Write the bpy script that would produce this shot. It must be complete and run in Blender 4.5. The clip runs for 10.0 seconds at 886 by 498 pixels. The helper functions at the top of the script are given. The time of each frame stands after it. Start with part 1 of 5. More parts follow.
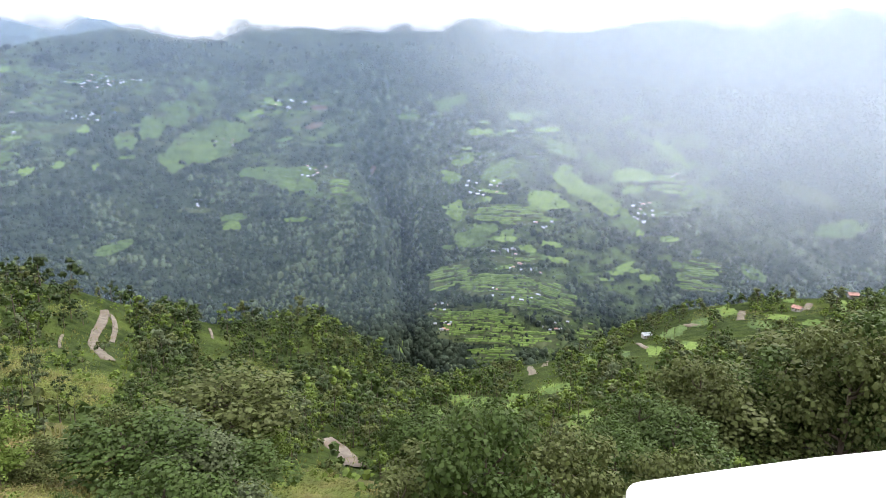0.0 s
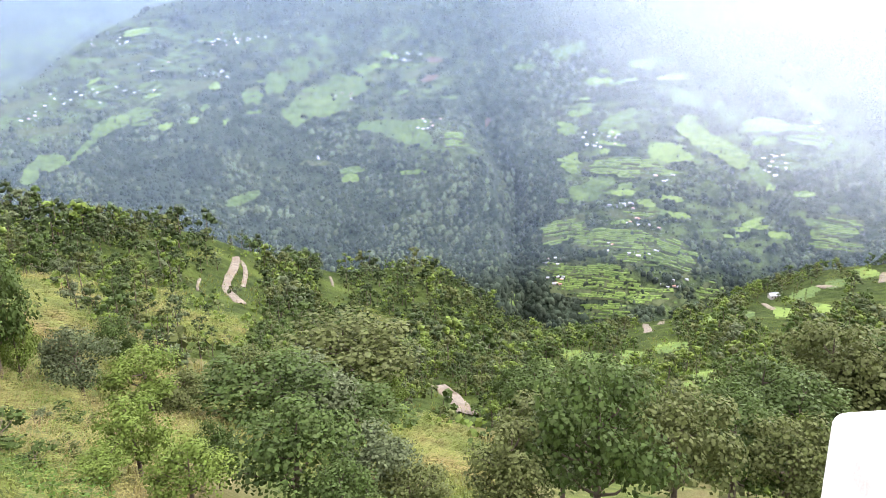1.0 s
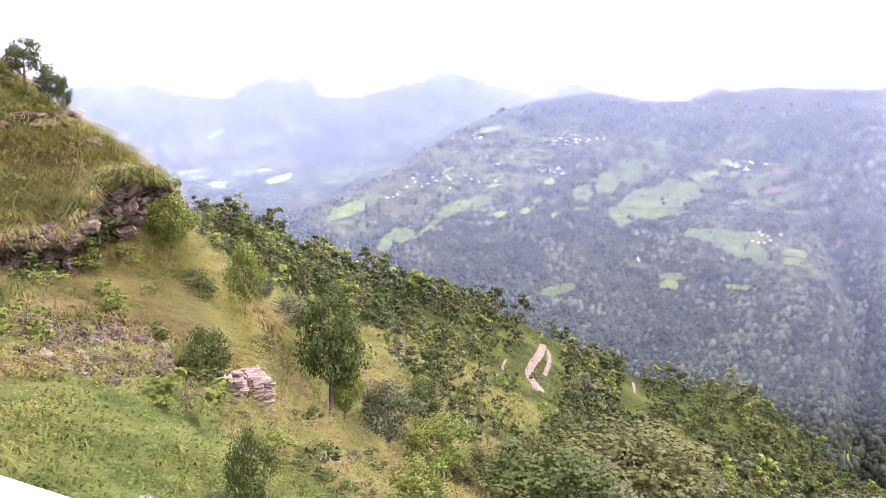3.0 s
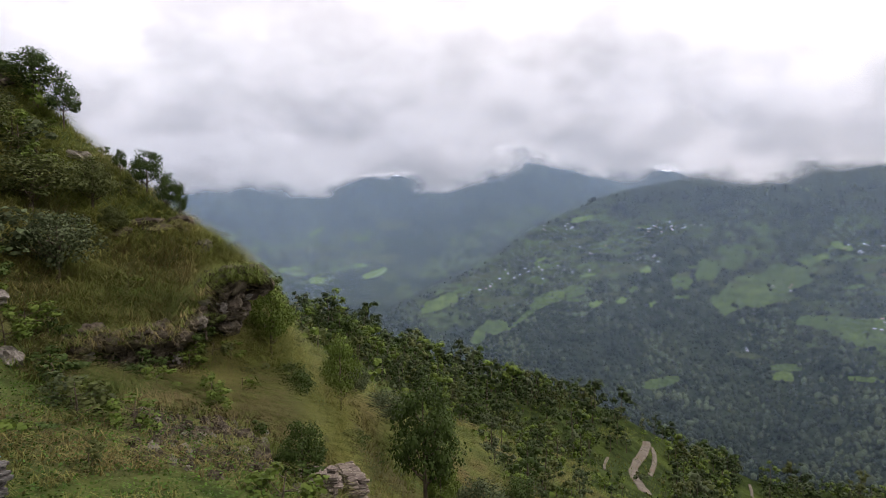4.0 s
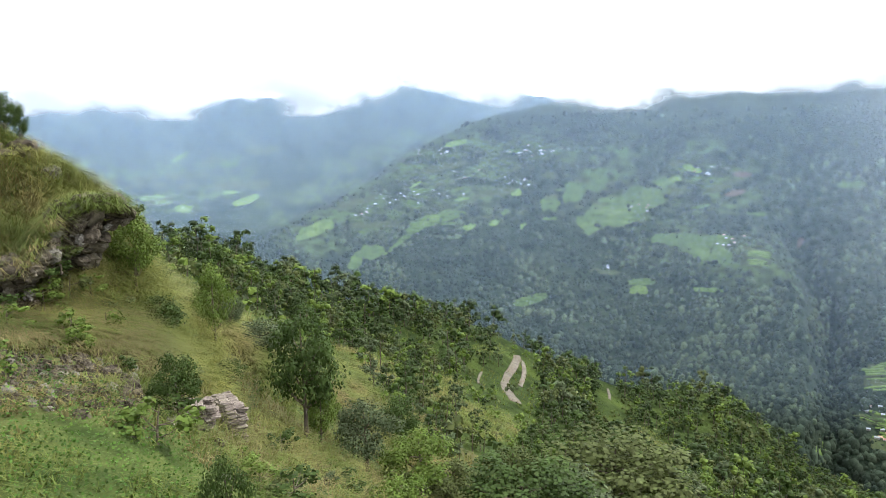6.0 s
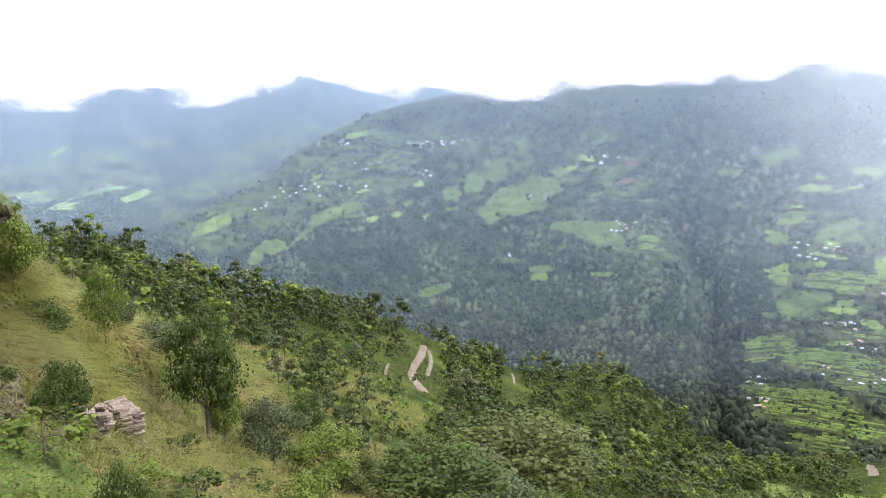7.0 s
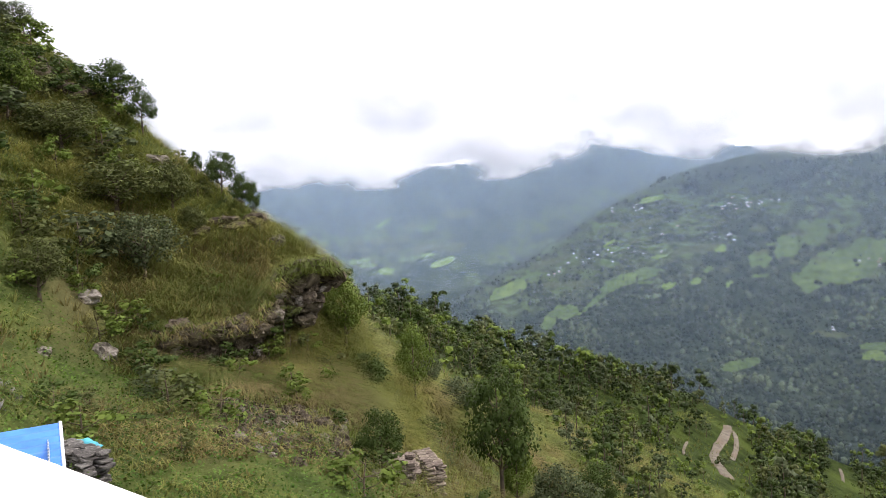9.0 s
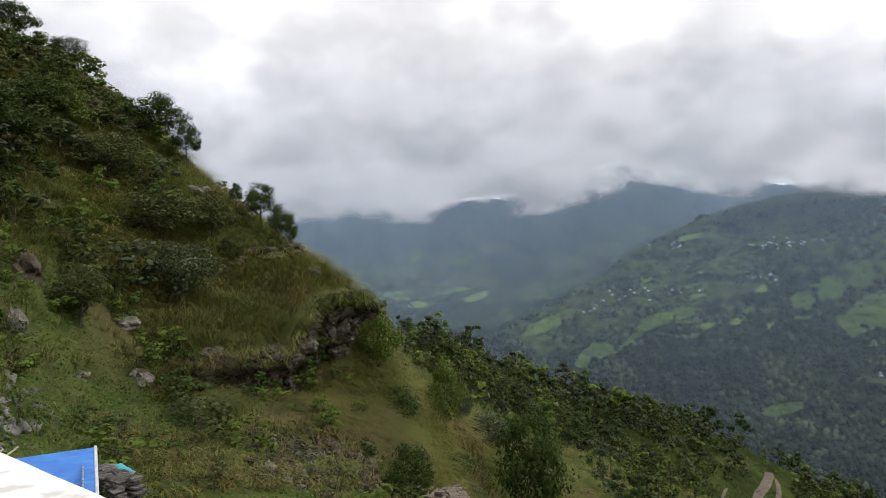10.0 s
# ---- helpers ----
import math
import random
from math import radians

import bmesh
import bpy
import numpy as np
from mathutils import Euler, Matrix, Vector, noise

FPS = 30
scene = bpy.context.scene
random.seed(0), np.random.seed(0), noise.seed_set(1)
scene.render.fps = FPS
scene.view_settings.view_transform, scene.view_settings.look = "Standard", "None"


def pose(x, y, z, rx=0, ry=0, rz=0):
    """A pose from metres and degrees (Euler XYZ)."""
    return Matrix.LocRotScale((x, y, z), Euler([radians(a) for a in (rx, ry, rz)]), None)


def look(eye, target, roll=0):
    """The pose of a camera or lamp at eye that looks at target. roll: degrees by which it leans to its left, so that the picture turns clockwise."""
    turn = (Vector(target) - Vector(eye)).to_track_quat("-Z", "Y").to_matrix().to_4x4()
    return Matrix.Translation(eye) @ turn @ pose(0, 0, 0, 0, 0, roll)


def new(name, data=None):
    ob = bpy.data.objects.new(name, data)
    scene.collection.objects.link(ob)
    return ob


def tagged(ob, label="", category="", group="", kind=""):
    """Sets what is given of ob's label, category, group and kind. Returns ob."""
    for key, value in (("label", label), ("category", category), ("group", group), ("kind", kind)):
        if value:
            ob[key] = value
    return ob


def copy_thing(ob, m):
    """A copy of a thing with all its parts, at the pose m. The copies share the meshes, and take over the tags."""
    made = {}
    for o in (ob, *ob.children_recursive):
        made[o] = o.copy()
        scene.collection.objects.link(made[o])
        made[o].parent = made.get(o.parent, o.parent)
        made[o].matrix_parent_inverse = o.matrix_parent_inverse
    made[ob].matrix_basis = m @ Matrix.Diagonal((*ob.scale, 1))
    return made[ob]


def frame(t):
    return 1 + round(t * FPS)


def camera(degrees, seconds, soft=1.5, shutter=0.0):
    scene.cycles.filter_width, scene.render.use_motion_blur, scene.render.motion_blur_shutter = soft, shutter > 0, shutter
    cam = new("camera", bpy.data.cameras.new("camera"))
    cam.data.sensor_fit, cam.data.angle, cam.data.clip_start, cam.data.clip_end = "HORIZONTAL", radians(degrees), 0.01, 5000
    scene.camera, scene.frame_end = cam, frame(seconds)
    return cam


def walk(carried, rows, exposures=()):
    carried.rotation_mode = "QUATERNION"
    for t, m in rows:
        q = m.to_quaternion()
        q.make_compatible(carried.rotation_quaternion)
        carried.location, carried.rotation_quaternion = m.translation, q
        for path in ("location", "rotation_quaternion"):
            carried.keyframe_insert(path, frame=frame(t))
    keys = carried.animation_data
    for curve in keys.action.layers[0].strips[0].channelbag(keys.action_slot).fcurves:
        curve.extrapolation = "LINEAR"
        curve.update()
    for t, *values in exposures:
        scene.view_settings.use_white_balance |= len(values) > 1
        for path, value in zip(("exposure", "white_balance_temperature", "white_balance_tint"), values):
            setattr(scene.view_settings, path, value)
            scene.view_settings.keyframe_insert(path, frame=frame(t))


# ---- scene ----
cam = camera(65.3, 10.0, soft=0.85)
walk(cam, [
    (0.0, pose(-0.000, 0.000, 0, 76.50, -0.00, 0.00)),
    (0.5, pose(-0.062, -0.044, 0, 74.01, 0.83, 3.16)),
    (1.0, pose(-0.133, -0.095, 0, 72.75, 1.69, 9.22)),
    (1.5, pose(-0.206, 0.007, 0, 73.64, 0.82, 16.03)),
    (2.0, pose(-0.242, 0.081, 0, 75.70, 0.13, 23.99)),
    (2.5, pose(-0.239, 0.067, 0, 76.99, -0.63, 29.12)),
    (3.0, pose(-0.241, 0.074, 0, 80.92, -1.06, 35.97)),
    (3.2, pose(-0.241, 0.077, 0, 81.94, -0.91, 37.89)),
    (4.3, pose(-0.225, 0.095, 0, 90.55, 0.58, 44.17)),
    (4.5, pose(-0.225, 0.095, 0, 91.16, 0.35, 44.13)),
    (5.0, pose(-0.225, 0.095, 0, 86.38, 0.53, 41.53)),
    (5.5, pose(-0.225, 0.095, 0, 83.07, 0.80, 37.25)),
    (7.0, pose(-0.163, 0.047, 0, 81.29, 1.31, 25.11)),
    (7.5, pose(-0.140, 0.011, 0, 79.94, 1.38, 20.19)),
    (8.0, pose(-0.117, -0.025, 0, 78.57, 1.21, 16.70)),
    (8.5, pose(-0.157, 0.018, 0, 80.79, 1.28, 25.42)),
    (9.0, pose(-0.206, 0.0, 0, 87.67, 3.09, 48.94)),
    (9.5, pose(-0.206, 0.007, 0, 91.26, 1.18, 56.06)),
    (10.0, pose(-0.206, 0.007, 0, 90.62, 2.04, 51.81)),
], [(0.0, 0.27, 6250, 16), (0.5, 0.65, 6250, 19), (1.0, 0.95, 6300, 21), (2.0, 1.14, 6450, 42), (2.5, 1.16, 6480, 50), (3.2, 0.84, 6500, 48), (4.3, -1.20, 6600, 14), (4.5, -1.20, 6600, 14), (5.0, -0.92, 6250, 9), (5.5, -0.21, 6050, 7), (7.0, 0.40, 6400, 19), (8.5, 0.60, 6520, 22), (8.8, 0.41, 6600, 18), (9.0, -0.21, 6600, 18), (9.5, -1.01, 6600, 15), (10.0, -1.13, 6550, 13)])

# ---- world and sun ----
SUN_AZ, SUN_EL = -45.0, 47.0   # degrees left of ahead, degrees up
world = bpy.data.worlds.new("sky")
scene.world = world
world.use_nodes = True
wt = world.node_tree
wt.nodes.clear()


def wnode(kind, **inputs):
    n = wt.nodes.new(kind)
    for k, v in inputs.items():
        n.inputs[k.replace("_", " ")].default_value = v
    return n


sky = wt.nodes.new("ShaderNodeTexSky")
sky.sky_type, sky.sun_disc = "NISHITA", False
sky.sun_elevation, sky.sun_rotation = radians(SUN_EL), radians(-SUN_AZ)
coord = wt.nodes.new("ShaderNodeTexCoord")
stretch = wnode("ShaderNodeMapping", Scale=(1.0, 1.0, 2.1))
wt.links.new(coord.outputs["Generated"], stretch.inputs["Vector"])
big = wnode("ShaderNodeTexNoise", Scale=3.6, Detail=9.0, Roughness=0.52, Distortion=0.25)
wt.links.new(stretch.outputs[0], big.inputs["Vector"])
ramp = wt.nodes.new("ShaderNodeValToRGB")
ramp.color_ramp.elements[0].position, ramp.color_ramp.elements[0].color = 0.34, (5.5, 5.6, 5.8, 1)
ramp.color_ramp.elements[1].position, ramp.color_ramp.elements[1].color = 0.62, (12.0, 12.0, 12.0, 1)
middle = ramp.color_ramp.elements.new(0.5)
middle.color = (7.3, 7.35, 7.45, 1)
wt.links.new(big.outputs["Fac"], ramp.inputs["Fac"])
# the cloud is thinnest, and brightest, round the sun
towards = wt.nodes.new("ShaderNodeVectorMath")
towards.operation = "DOT_PRODUCT"
wt.links.new(coord.outputs["Generated"], towards.inputs[0])
sa, se = radians(SUN_AZ), radians(14)
towards.inputs[1].default_value = (-math.sin(sa) * math.cos(se), math.cos(sa) * math.cos(se), math.sin(se))
glow = wnode("ShaderNodeMapRange", From_Min=0.72, From_Max=1.0, To_Min=1.0, To_Max=2.4)
glow.interpolation_type = "SMOOTHSTEP"
wt.links.new(towards.outputs["Value"], glow.inputs["Value"])
lit = wt.nodes.new("ShaderNodeVectorMath")
lit.operation = "SCALE"
wt.links.new(ramp.outputs["Color"], lit.inputs[0])
wt.links.new(glow.outputs[0], lit.inputs["Scale"])
blue = wt.nodes.new("ShaderNodeVectorMath")
blue.operation = "SCALE"
blue.inputs["Scale"].default_value = 0.05
wt.links.new(sky.outputs["Color"], blue.inputs[0])
both = wt.nodes.new("ShaderNodeVectorMath")
wt.links.new(blue.outputs[0], both.inputs[0])
wt.links.new(lit.outputs[0], both.inputs[1])
back = wnode("ShaderNodeBackground", Strength=0.325)
wt.links.new(both.outputs[0], back.inputs["Color"])
out = wt.nodes.new("ShaderNodeOutputWorld")
wt.links.new(back.outputs[0], out.inputs["Surface"])

sun = new("sun", bpy.data.lights.new("sun", "SUN"))
sun.data.energy, sun.data.angle, sun.data.color = 4.1, radians(1.0), (1.0, 0.96, 0.89)
sa, se = radians(SUN_AZ), radians(SUN_EL)
sun.matrix_world = look((-math.sin(sa) * math.cos(se) * 900, math.cos(sa) * math.cos(se) * 900, math.sin(se) * 900), (0, 0, 0))

# ---- materials ----


def mixed(name, low, high, scale, roughness=0.9, bump=0.3, bump_scale=None, stain=None, stain_scale=None, detail=6.0, islands=0.0, through_light=0.0, randoms=0.0, tall=1.0):
    """A rough surface: two tones by noise, a third in larger stains, fine relief, and a shift from piece to piece."""
    m = bpy.data.materials.new(name)
    m.use_nodes = True
    nt = m.node_tree
    bsdf = nt.nodes["Principled BSDF"]
    bsdf.inputs["Roughness"].default_value = roughness
    bsdf.inputs["Specular IOR Level"].default_value = 0.1 if through_light else (0.04 if roughness > 0.85 else 0.25)
    tc = nt.nodes.new("ShaderNodeTexCoord")
    mp = nt.nodes.new("ShaderNodeMapping")
    mp.inputs["Scale"].default_value = (1, 1, tall)
    nt.links.new(tc.outputs["Object"], mp.inputs["Vector"])
    n1 = nt.nodes.new("ShaderNodeTexNoise")
    n1.inputs["Scale"].default_value, n1.inputs["Detail"].default_value = scale, detail
    nt.links.new(mp.outputs[0], n1.inputs["Vector"])
    cr = nt.nodes.new("ShaderNodeValToRGB")
    cr.color_ramp.elements[0].position, cr.color_ramp.elements[0].color = 0.34, (*low, 1)
    cr.color_ramp.elements[1].position, cr.color_ramp.elements[1].color = 0.66, (*high, 1)
    nt.links.new(n1.outputs["Fac"], cr.inputs["Fac"])
    colour = cr.outputs["Color"]
    if stain:
        n2 = nt.nodes.new("ShaderNodeTexNoise")
        n2.inputs["Scale"].default_value, n2.inputs["Detail"].default_value = stain_scale, 5.0
        nt.links.new(mp.outputs[0], n2.inputs["Vector"])
        mr = nt.nodes.new("ShaderNodeMapRange")
        mr.inputs["From Min"].default_value, mr.inputs["From Max"].default_value = 0.5, 0.66
        nt.links.new(n2.outputs["Fac"], mr.inputs["Value"])
        mx = nt.nodes.new("ShaderNodeMix")
        mx.data_type = "RGBA"
        mx.inputs[7].default_value = (*stain, 1)
        nt.links.new(mr.outputs[0], mx.inputs[0])
        nt.links.new(colour, mx.inputs[6])
        colour = mx.outputs[2]
    if islands or randoms:
        hs = nt.nodes.new("ShaderNodeHueSaturation")
        geo = nt.nodes.new("ShaderNodeNewGeometry" if islands else "ShaderNodeObjectInfo")
        source = geo.outputs["Random Per Island" if islands else "Random"]
        k = islands or randoms
        v = nt.nodes.new("ShaderNodeMapRange")
        v.inputs["To Min"].default_value, v.inputs["To Max"].default_value = 1 - k, 1 + k
        nt.links.new(source, v.inputs["Value"])
        nt.links.new(v.outputs[0], hs.inputs["Value"])
        h = nt.nodes.new("ShaderNodeMapRange")
        h.inputs["To Min"].default_value, h.inputs["To Max"].default_value = 0.5 - 0.03 * k, 0.5 + 0.03 * k
        nt.links.new(source, h.inputs["Value"])
        nt.links.new(h.outputs[0], hs.inputs["Hue"])
        nt.links.new(colour, hs.inputs["Color"])
        colour = hs.outputs["Color"]
    nt.links.new(colour, bsdf.inputs["Base Color"])
    if bump:
        nb = nt.nodes.new("ShaderNodeTexNoise")
        nb.inputs["Scale"].default_value, nb.inputs["Detail"].default_value = bump_scale or scale * 3, 5.0
        nt.links.new(tc.outputs["Object"], nb.inputs["Vector"])
        bp = nt.nodes.new("ShaderNodeBump")
        bp.inputs["Strength"].default_value = bump
        bp.inputs["Distance"].default_value = 0.6 / (bump_scale or scale * 3)
        nt.links.new(nb.outputs["Fac"], bp.inputs["Height"])
        nt.links.new(bp.outputs["Normal"], bsdf.inputs["Normal"])
    if through_light:
        tr = nt.nodes.new("ShaderNodeBsdfTranslucent")
        nt.links.new(colour, tr.inputs["Color"])
        ms = nt.nodes.new("ShaderNodeMixShader")
        ms.inputs["Fac"].default_value = through_light
        nt.links.new(bsdf.outputs[0], ms.inputs[1])
        nt.links.new(tr.outputs[0], ms.inputs[2])
        nt.links.new(ms.outputs[0], nt.nodes["Material Output"].inputs["Surface"])
    return m


def painted_vapour(name, colour, densities, edges, scale, ragged, start=0.0, shade=1.0, thinner=None):
    """Painted haze and cloud for thin sheets: mostly clear, the rest tinted and lit from both sides. densities: bottom,
    top. edges: how far it fades at bottom, top, sides (0 to 0.5 of its size).
    """
    m = bpy.data.materials.new(name)
    m.use_nodes = True
    nt = m.node_tree
    nt.nodes.clear()
    uv = nt.nodes.new("ShaderNodeUVMap")
    uv.uv_map = "uv"
    sep = nt.nodes.new("ShaderNodeSeparateXYZ")
    nt.links.new(uv.outputs[0], sep.inputs[0])
    tc = nt.nodes.new("ShaderNodeTexCoord")
    mp = nt.nodes.new("ShaderNodeMapping")
    mp.inputs["Scale"].default_value = (1, 1, 1.7)
    nt.links.new(tc.outputs["Object"], mp.inputs[0])
    nz = nt.nodes.new("ShaderNodeTexNoise")
    nz.inputs["Scale"].default_value, nz.inputs["Detail"].default_value, nz.inputs["Roughness"].default_value = scale, 7.0, 0.55
    nt.links.new(mp.outputs[0], nz.inputs["Vector"])
    wob = nt.nodes.new("ShaderNodeMapRange")
    wob.inputs["From Min"].default_value, wob.inputs["From Max"].default_value = 0.3, 0.7
    wob.inputs["To Min"].default_value, wob.inputs["To Max"].default_value = -ragged, ragged
    nt.links.new(nz.outputs["Fac"], wob.inputs["Value"])

    def calc(op, a, b):
        n = nt.nodes.new("ShaderNodeMath")
        n.operation = op
        for i, s in enumerate((a, b)):
            if isinstance(s, (int, float)):
                n.inputs[i].default_value = s
            else:
                nt.links.new(s, n.inputs[i])
        return n.outputs[0]

    def ease(source, a, b, lo=0.0, hi=1.0):
        n = nt.nodes.new("ShaderNodeMapRange")
        n.interpolation_type = "SMOOTHSTEP"
        for k, s in (("From Min", a), ("From Max", b), ("To Min", lo), ("To Max", hi)):
            n.inputs[k].default_value = s
        nt.links.new(source, n.inputs["Value"])
        return n.outputs[0]

    v = calc("ADD", sep.outputs["Y"], wob.outputs[0])
    u = calc("ADD", sep.outputs["X"], wob.outputs[0])
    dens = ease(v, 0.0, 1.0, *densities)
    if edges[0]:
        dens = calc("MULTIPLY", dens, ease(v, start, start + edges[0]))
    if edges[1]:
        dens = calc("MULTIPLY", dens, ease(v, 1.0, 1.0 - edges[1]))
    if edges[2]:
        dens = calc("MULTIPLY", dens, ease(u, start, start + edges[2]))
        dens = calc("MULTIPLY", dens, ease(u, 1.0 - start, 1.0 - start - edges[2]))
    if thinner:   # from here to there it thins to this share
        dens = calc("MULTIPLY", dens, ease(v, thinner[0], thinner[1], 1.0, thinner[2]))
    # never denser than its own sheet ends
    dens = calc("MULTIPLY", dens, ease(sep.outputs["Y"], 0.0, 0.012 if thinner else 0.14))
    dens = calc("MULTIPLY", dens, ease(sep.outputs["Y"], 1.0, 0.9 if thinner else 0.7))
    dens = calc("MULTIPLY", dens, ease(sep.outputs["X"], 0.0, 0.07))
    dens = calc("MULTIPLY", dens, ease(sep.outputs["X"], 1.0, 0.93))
    clear = nt.nodes.new("ShaderNodeBsdfTransparent")
    d, t = nt.nodes.new("ShaderNodeBsdfDiffuse"), nt.nodes.new("ShaderNodeBsdfTranslucent")
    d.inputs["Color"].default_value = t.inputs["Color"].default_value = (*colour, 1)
    if shade < 1:   # self-shading of the billows, put into the colour as noise grey
        n3 = nt.nodes.new("ShaderNodeTexNoise")
        n3.inputs["Scale"].default_value, n3.inputs["Detail"].default_value = scale * 0.9, 6.0
        nt.links.new(mp.outputs[0], n3.inputs["Vector"])
        r3 = nt.nodes.new("ShaderNodeValToRGB")
        r3.color_ramp.elements[0].position, r3.color_ramp.elements[0].color = 0.4, (*[q * shade for q in colour], 1)
        r3.color_ramp.elements[1].position, r3.color_ramp.elements[1].color = 0.6, (*colour, 1)
        nt.links.new(n3.outputs["Fac"], r3.inputs["Fac"])
        nt.links.new(r3.outputs["Color"], d.inputs["Color"])
        nt.links.new(r3.outputs["Color"], t.inputs["Color"])
    white = nt.nodes.new("ShaderNodeMixShader")
    nt.links.new(d.outputs[0], white.inputs[1])
    nt.links.new(t.outputs[0], white.inputs[2])
    ms = nt.nodes.new("ShaderNodeMixShader")
    nt.links.new(dens, ms.inputs["Fac"])
    nt.links.new(clear.outputs[0], ms.inputs[1])
    nt.links.new(white.outputs[0], ms.inputs[2])
    o = nt.nodes.new("ShaderNodeOutputMaterial")
    nt.links.new(ms.outputs[0], o.inputs["Surface"])
    return m


MEADOW = mixed("meadow", (0.028, 0.043, 0.011), (0.074, 0.090, 0.025), 0.9, bump=0.8, bump_scale=6, stain=(0.074, 0.068, 0.029), stain_scale=0.13)
UNDERWOOD = mixed("wooded_slope", (0.013, 0.021, 0.005), (0.034, 0.05, 0.011), 0.35, bump=1.0, bump_scale=1.2, stain=(0.045, 0.062, 0.013), stain_scale=0.05)
HILLSIDE = mixed("hillside", (0.016, 0.025, 0.016), (0.032, 0.044, 0.027), 0.03, bump=1.0, bump_scale=0.12, stain=(0.0312, 0.0429, 0.0218), stain_scale=0.006)
nt = HILLSIDE.node_tree
bsdf = nt.nodes["Principled BSDF"]
wild = bsdf.inputs["Base Color"].links[0].from_socket
tilled = nt.nodes.new("ShaderNodeTexNoise")
tilled.inputs["Scale"].default_value, tilled.inputs["Detail"].default_value = 0.035, 4.0
where = nt.nodes.new("ShaderNodeTexCoord")
nt.links.new(where.outputs["Object"], tilled.inputs["Vector"])
tones = nt.nodes.new("ShaderNodeValToRGB")
tones.color_ramp.elements[0].position, tones.color_ramp.elements[0].color = 0.40, (0.026, 0.038, 0.018, 1)
tones.color_ramp.elements[1].position, tones.color_ramp.elements[1].color = 0.62, (0.066, 0.094, 0.032, 1)
nt.links.new(tilled.outputs["Fac"], tones.inputs["Fac"])
cleared = nt.nodes.new("ShaderNodeAttribute")
cleared.attribute_name = "farmed"
blend = nt.nodes.new("ShaderNodeMix")
blend.data_type = "RGBA"
nt.links.new(cleared.outputs["Fac"], blend.inputs[0])
nt.links.new(wild, blend.inputs[6])
nt.links.new(tones.outputs["Color"], blend.inputs[7])
nt.links.new(blend.outputs[2], bsdf.inputs["Base Color"])
LEAF = [mixed("leaf_" + n, lo, hi, 0.8, roughness=0.6, bump=0, islands=0.22, through_light=0.28) for n, lo, hi in (
    ("deep", (0.027, 0.045, 0.010), (0.058, 0.088, 0.020)),
    ("fresh", (0.058, 0.090, 0.014), (0.120, 0.162, 0.030)),
    ("olive", (0.045, 0.056, 0.016), (0.090, 0.104, 0.032)),
    ("grey", (0.042, 0.058, 0.024), (0.086, 0.104, 0.048)),
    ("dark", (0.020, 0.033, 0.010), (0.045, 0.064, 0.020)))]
CANOPY = [mixed("canopy_" + n, lo, hi, 0.02, bump=0.9, bump_scale=0.5, islands=0.25) for n, lo, hi in (
    ("dark", (0.018, 0.026, 0.019), (0.042, 0.056, 0.035)), ("light", (0.040, 0.054, 0.032), (0.080, 0.100, 0.053)))]
BARK = mixed("bark", (0.05, 0.04, 0.03), (0.14, 0.11, 0.085), 6, bump=0.7, bump_scale=30)
GRASS = mixed("grass_blades", (0.068, 0.094, 0.018), (0.165, 0.182, 0.046), 0.3, roughness=0.6, bump=0, islands=0.35, through_light=0.35, stain=(0.185, 0.15, 0.058), stain_scale=0.14)
ROCK = mixed("rock", (0.028, 0.023, 0.017), (0.100, 0.082, 0.060), 1.6, bump=1.0, bump_scale=5, stain=(0.115, 0.098, 0.072), stain_scale=0.7, tall=2.0)
STONE = mixed("stone", (0.10, 0.081, 0.066), (0.25, 0.210, 0.176), 3.0, bump=0.6, bump_scale=14, randoms=0.3)
DIRT = mixed("dirt_road", (0.090, 0.078, 0.062), (0.160, 0.140, 0.114), 0.5, bump=0.5, bump_scale=3, stain=(0.12, 0.095, 0.070), stain_scale=0.2)
EARTH = mixed("bare_earth", (0.060, 0.046, 0.034), (0.098, 0.074, 0.053), 0.3, bump=0.6, bump_scale=2)
FIELD = [mixed("field_" + n, lo, hi, s, bump=0.5, bump_scale=0.6, stain=st, stain_scale=0.05, tall=7.0) for n, lo, hi, s, st in (
    ("grass", (0.044, 0.070, 0.025), (0.078, 0.116, 0.037), 0.02, (0.040, 0.060, 0.024)),
    ("bright", (0.066, 0.104, 0.027), (0.112, 0.158, 0.040), 0.03, (0.056, 0.085, 0.026)),
    ("terrace", (0.082, 0.126, 0.036), (0.145, 0.20, 0.054), 0.05, (0.0528, 0.088, 0.0264)),
    ("fallow", (0.034, 0.045, 0.022), (0.060, 0.072, 0.034), 0.03, (0.048, 0.066, 0.028)))]
FIELD.append(EARTH)
TIN = mixed("tin_roof", (0.20, 0.22, 0.25), (0.36, 0.385, 0.41), 0.8, roughness=0.45, bump=0, randoms=0.3)
RUST = mixed("rusty_roof", (0.22, 0.11, 0.08), (0.42, 0.25, 0.19), 0.8, roughness=0.7, bump=0, randoms=0.3)
LIME = mixed("limewash", (0.25, 0.235, 0.212), (0.39, 0.365, 0.335), 0.6, bump=0.1, randoms=0.2)
WHITE = mixed("white_paint", (0.6882, 0.6882, 0.6789), (0.7719, 0.7719, 0.7626), 9, roughness=0.8, bump=0.25, bump_scale=60, stain=(0.5115, 0.4929, 0.465), stain_scale=14)
BLUE = mixed("blue_paint", (0.03, 0.13, 0.42), (0.05, 0.20, 0.55), 2.5, roughness=0.4, bump=0.05, bump_scale=20)
